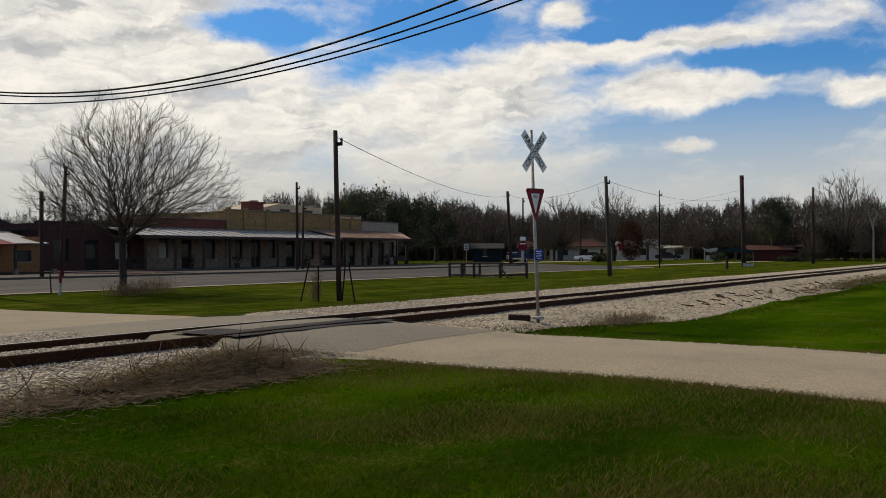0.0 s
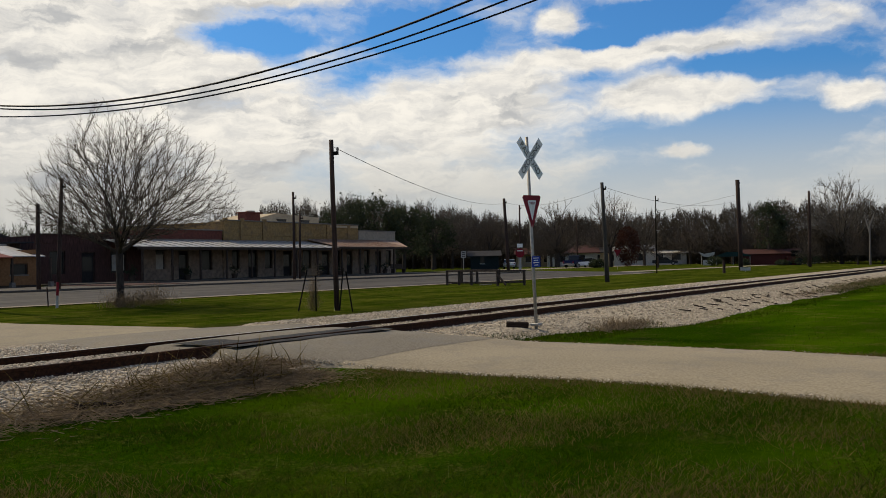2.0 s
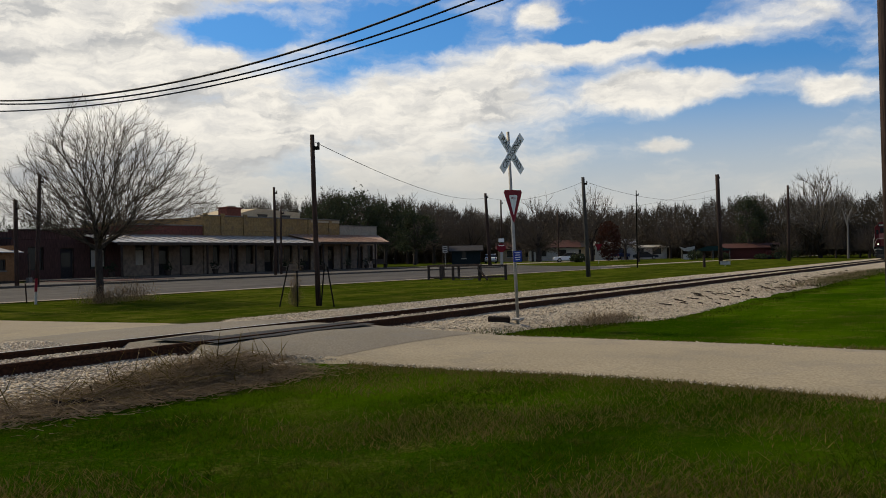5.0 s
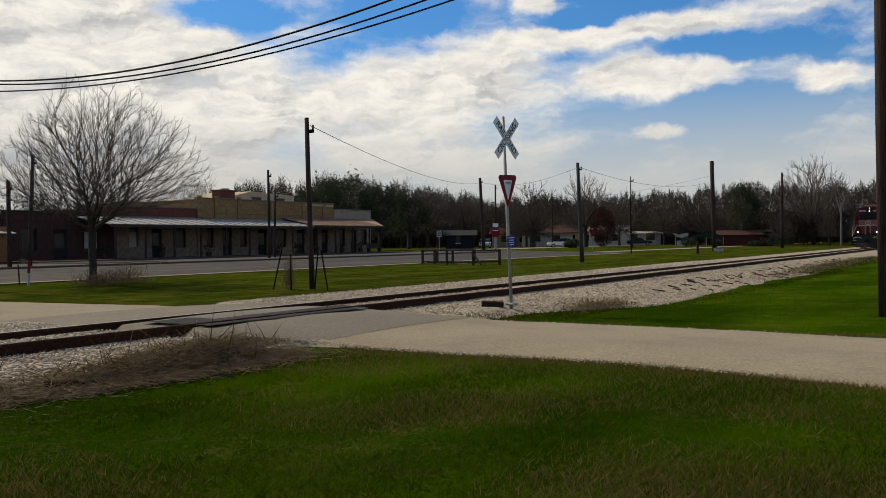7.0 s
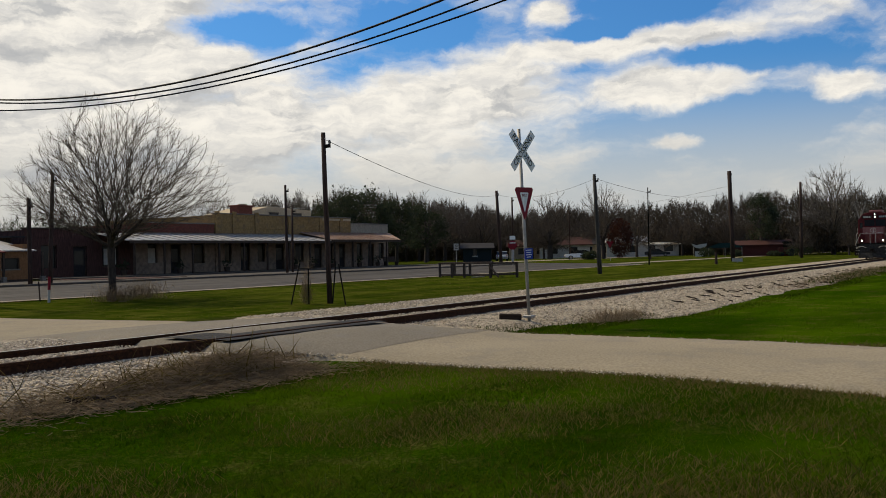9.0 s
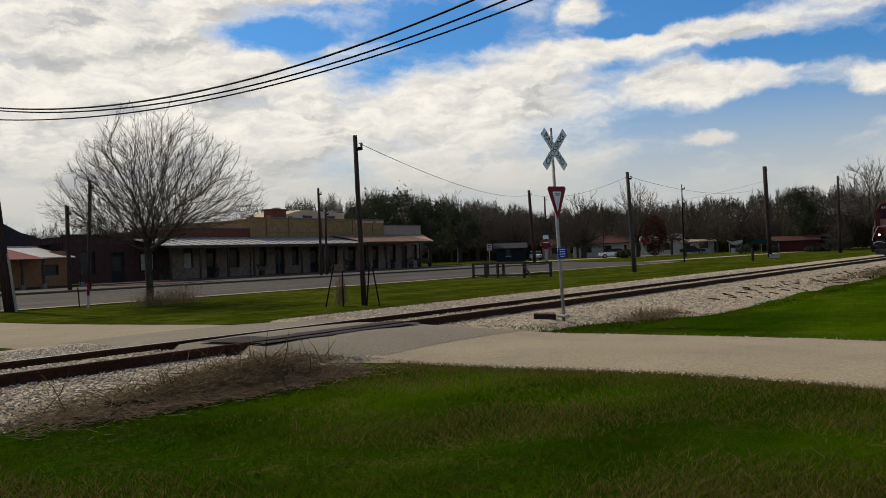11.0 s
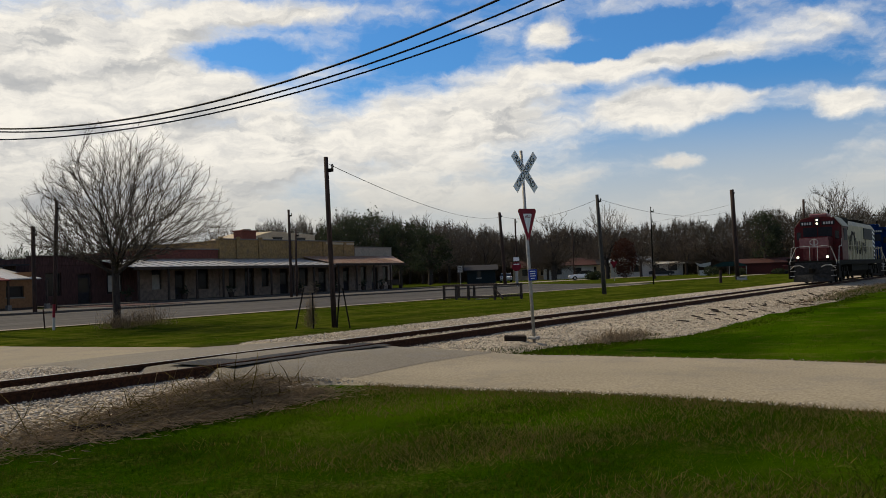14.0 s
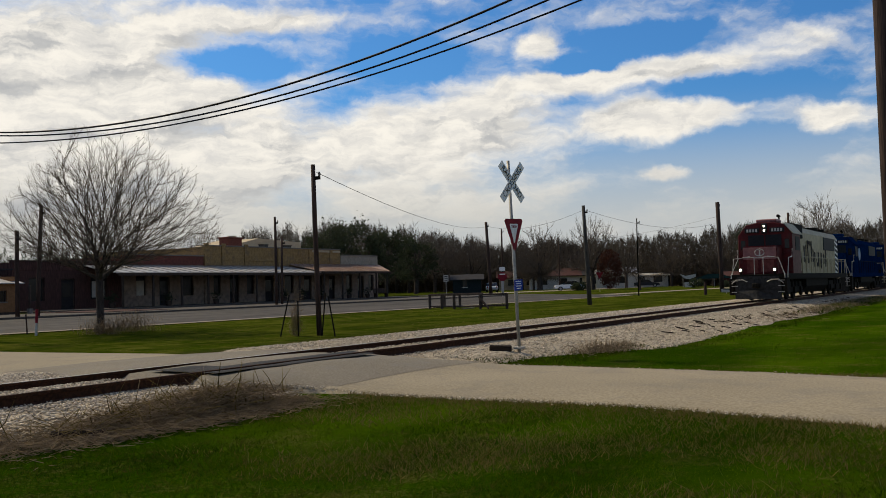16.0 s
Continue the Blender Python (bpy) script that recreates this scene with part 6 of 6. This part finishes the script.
    hood = part("long_hood", bm, M[hood_m], e, "cream long hood with worn graphics" if lead else "blue long hood")
    part("hood_cap", boxes((5.5, 20.0, -0.70, 0.70, 4.49, 4.56), bev=0.02), M["grime"], hood)
    part("inertial_filter", boxes((5.15, 8.0, -1.12, 1.12, 3.75, 4.60), bev=0.03), M["grime"], hood, "dark filter housing behind the cab")
    part("radiator_intake", boxes((15.0, 18.9, -1.03, -0.97, 3.2, 4.1), bev=0.01), M["black"], hood, "dark radiator screen")
    for q in range(2):
        part("radiator_fan", tubes(([(14.0 + q * 2.2, 0, 4.56), (14.0 + q * 2.2, 0, 4.72)], 0.85), seg=18), M["grime"], hood)
    part("exhaust_stack", boxes((10.6, 11.6, -0.3, 0.3, 4.55, 4.75), bev=0.02), M["grime"], hood)
    for q in range(11):
        a = 6.9 + q * 1.15
        part("hood_door", boxes((a, a + 1.05, -1.005, -0.975, 1.7, 3.0), bev=0.004), M[hood_m], hood)
        part("door_latch", boxes((a + 0.95, a + 0.99, -1.02, -1.0, 2.2, 2.5)), M["grime"], hood)
    if lead:
        # illegible dark graphics: plain bars
        for q, (a, w, z0, z1) in enumerate(((8.6, 0.25, 2.3, 3.3), (9.2, 0.2, 2.3, 3.4), (9.7, 0.3, 2.2, 3.7), (10.1, 0.6, 3.45, 3.7), (10.8, 0.28, 2.3, 3.7), (11.3, 0.25, 2.3, 3.2),
                                            (11.7, 0.35, 2.0, 3.0), (12.5, 0.8, 2.0, 2.3), (12.9, 0.35, 2.1, 3.0), (13.8, 0.35, 1.9, 3.0), (14.6, 0.5, 2.2, 2.9), (15.4, 0.3, 2.0, 3.2))):
            bar = part("graphic_bar", boxes((0, w, -0.012, 0.0, 0, z1 - z0)), M["wood_dark"], hood, "dark worn lettering bar" if q == 0 else "")
            bar.matrix_basis = pose(a, -1.008, z0, 0, 0 if q % 3 else 6, 0)
        bm = bmesh.new()
        prism(bm, [(5.12, 1.53), (8.2, 1.53), (6.6, 3.0), (6.0, 3.75), (5.12, 3.75)], -1.0, -0.982)
        part("red_flash", bm, M["loco_red"], hood, "red slanting flash behind the cab")
        part("yellow_panel", boxes((9.0, 10.2, -1.014, -1.008, 1.9, 2.3)), M["stucco"], hood)
    ends = part("rear_end", boxes((19.1, 20.2, -1.012, -0.99, 1.55, 4.1)), M["white" if lead else "loco_blue"], hood, "black and white striped hood end" if lead else "")
    if lead:
        for q in range(7):
            bm = bmesh.new()
            z = 1.55 + q * 0.37
            prism(bm, [(19.1, z + 0.22), (20.2, z), (20.2, min(z + 0.2, 4.1)), (19.1, min(z + 0.42, 4.1))], -1.02, -1.012)
            part("stripe", bm, M["black"], ends)
    else:
        bm = bmesh.new()
        tube(bm, [(9.5, -1.03, 3.2), (9.5, -1.0, 3.2)], 0.55, 20)
        part("emblem", bm, M["pale_blue"], hood, "pale round emblem")
    # handrails
    rail_m = M["white_paint"]
    for s in (-1, 1):
        e1 = [(0.62, s * 1.5, 0.55), (0.60, s * 1.5, 1.5), (0.85, s * 1.12, 2.45), (0.95, s * 0.5, 2.55)]
        part("front_handrail", tubes((e1, 0.025)), rail_m, e, "white bent handrail")
        part("corner_handrail", tubes(([(1.15, s * 1.56, 0.6), (1.1, s * 1.56, 1.4), (1.5, s * 1.56, 2.45), (2.4, s * 1.56, 2.5), (2.5, s * 1.58, 3.0)], 0.03)), rail_m, e, "white corner handrail")
        part("side_handrail", tubes(([(5.4, s * 1.53, 2.55), (19.9, s * 1.53, 2.55)], 0.02)), M["cream" if lead else "grime"], e)
        part("rear_handrail", tubes(([(20.6, s * 1.54, 0.6), (20.6, s * 1.54, 1.6), (20.2, s * 1.54, 2.6)], 0.03)), rail_m, e)
        for q in range(12):
            a = 5.6 + q * 1.3
            part("stanchion", tubes(([(a, s * 1.53, 1.5), (a, s * 1.53, 2.56)], 0.022)), M["cream" if lead else "grime"], e)
    part("front_rail_bar", tubes(([(0.95, -0.9, 2.5), (0.95, -0.25, 2.5)], 0.022), ([(0.95, 0.25, 2.5), (0.95, 0.9, 2.5)], 0.022), ([(0.95, -0.25, 1.5), (0.95, -0.25, 2.5)], 0.02), ([(0.95, 0.25, 1.5), (0.95, 0.25, 2.5)], 0.02)), rail_m, e)
    # tank and trucks
    bm = bmesh.new()
    prism(bm, [(-1.35, 0.75), (-1.0, 0.35), (1.0, 0.35), (1.35, 0.75), (1.35, 1.28), (-1.35, 1.28)], 7.5, 14.2, "x")
    part("fuel_tank", bm, M["grime"], e)
    wheels = []
    for cx in (4.2, 17.4):
        t = part("truck_frame", boxes((cx - 2.4, cx + 2.4, -1.25, -1.05, 0.42, 1.06), (cx - 2.4, cx + 2.4, 1.05, 1.25, 0.42, 1.06), (cx - 0.4, cx + 0.4, -1.2, 1.2, 0.55, 1.2), bev=0.03), M["grime"], e, "cast black truck frame")
        for q in (-1.9, 0.0, 1.9):
            part("axle_box", boxes((cx + q - 0.2, cx + q + 0.2, -1.36, -1.2, 0.35, 0.75), bev=0.03), M["grime"], t)
            part("spring", tubes(([(cx + q * 0.5 + 0.3, -1.22, 0.75), (cx + q * 0.5 + 0.3, -1.22, 1.15)], 0.13), seg=8), M["grime"], t)
            bm = bmesh.new()
            tube(bm, [(0, -0.85, 0), (0, 0.85, 0)], 0.09, 8)
            for s in (-1, 1):
                tube(bm, [(0, s * 0.755 - 0.07, 0), (0, s * 0.755 + 0.07, 0)], 0.508, 20)
                box(bm, -0.40, 0.40, s * 0.755 + (0.07 if s > 0 else -0.085), s * 0.755 + (0.085 if s > 0 else -0.07), -0.05, 0.05)
            w = part("wheelset", bm, M["grime"], e)
            w.matrix_basis = pose(cx + q, 0, 0.51)
            wheels.append((w, cx + q))
    # proportions: a longer hood, a slightly narrower and lower body
    fx = lambda v: v if v < 6.5 else 6.5 + (v - 6.5) * 1.17
    for o in e.children_recursive:
        if o.name.startswith("wheelset"):
            continue
        b = o.matrix_basis.translation.copy()
        o.matrix_basis.translation = (fx(b.x), b.y * 0.95, b.z * 0.96)
        sx = 1.17 if b.x > 6.5 else None
        for v in o.data.vertices:
            v.co = (v.co.x * sx if sx else fx(v.co.x), v.co.y * 0.95, v.co.z * 0.96)
    wheels = [(w, fx(wx)) for w, wx in wheels]
    return e, wheels


LOCOS = [locomotive(140, "red", "red and cream freight locomotive with lit headlights"), locomotive(162, "blue", "dark blue freight locomotive behind the lead engine"),
         locomotive(184, "blue", "dark blue freight locomotive behind the lead engine")]

# ---- what moves ----
TRAIN = [(0.0, 148.0), (4.0, 124.6), (6.5, 109.6), (7.0, 106.6), (8.0, 100.7), (9.0, 94.8), (12.0, 76.1), (13.0, 69.9), (14.0, 64.1), (15.0, 58.45), (16.0, 52.9)]
TRUCK_ROWS = [(0.0, 117.0), (0.8, 124.5), (1.2, 127.5), (1.8, 133.0), (2.3, 137.6), (2.7, 141.0), (3.5, 148.5), (6.0, 172.0), (16.0, 268.0)]


def train_x(t):
    return float(np.interp(t, [r[0] for r in TRAIN], [r[1] for r in TRAIN]))


def motions():
    for i, (e, wheels) in enumerate(LOCOS):
        back = i * 24.5 - 0.55
        walk(e, [(t, pose(x + back, TRACK_Y, 0)) for t, x in TRAIN])
        for w, wx in wheels:
            walk(w, [(k * 0.1, pose(wx, 0, 0.51, 0, math.degrees(-(train_x(0) - train_x(k * 0.1)) / 0.508), 0)) for k in range(161)])
    walk(pickup, [(t, pose(x, 60.0, ground_z(x, 60.0) + 0.03)) for t, x in TRUCK_ROWS])


motions()
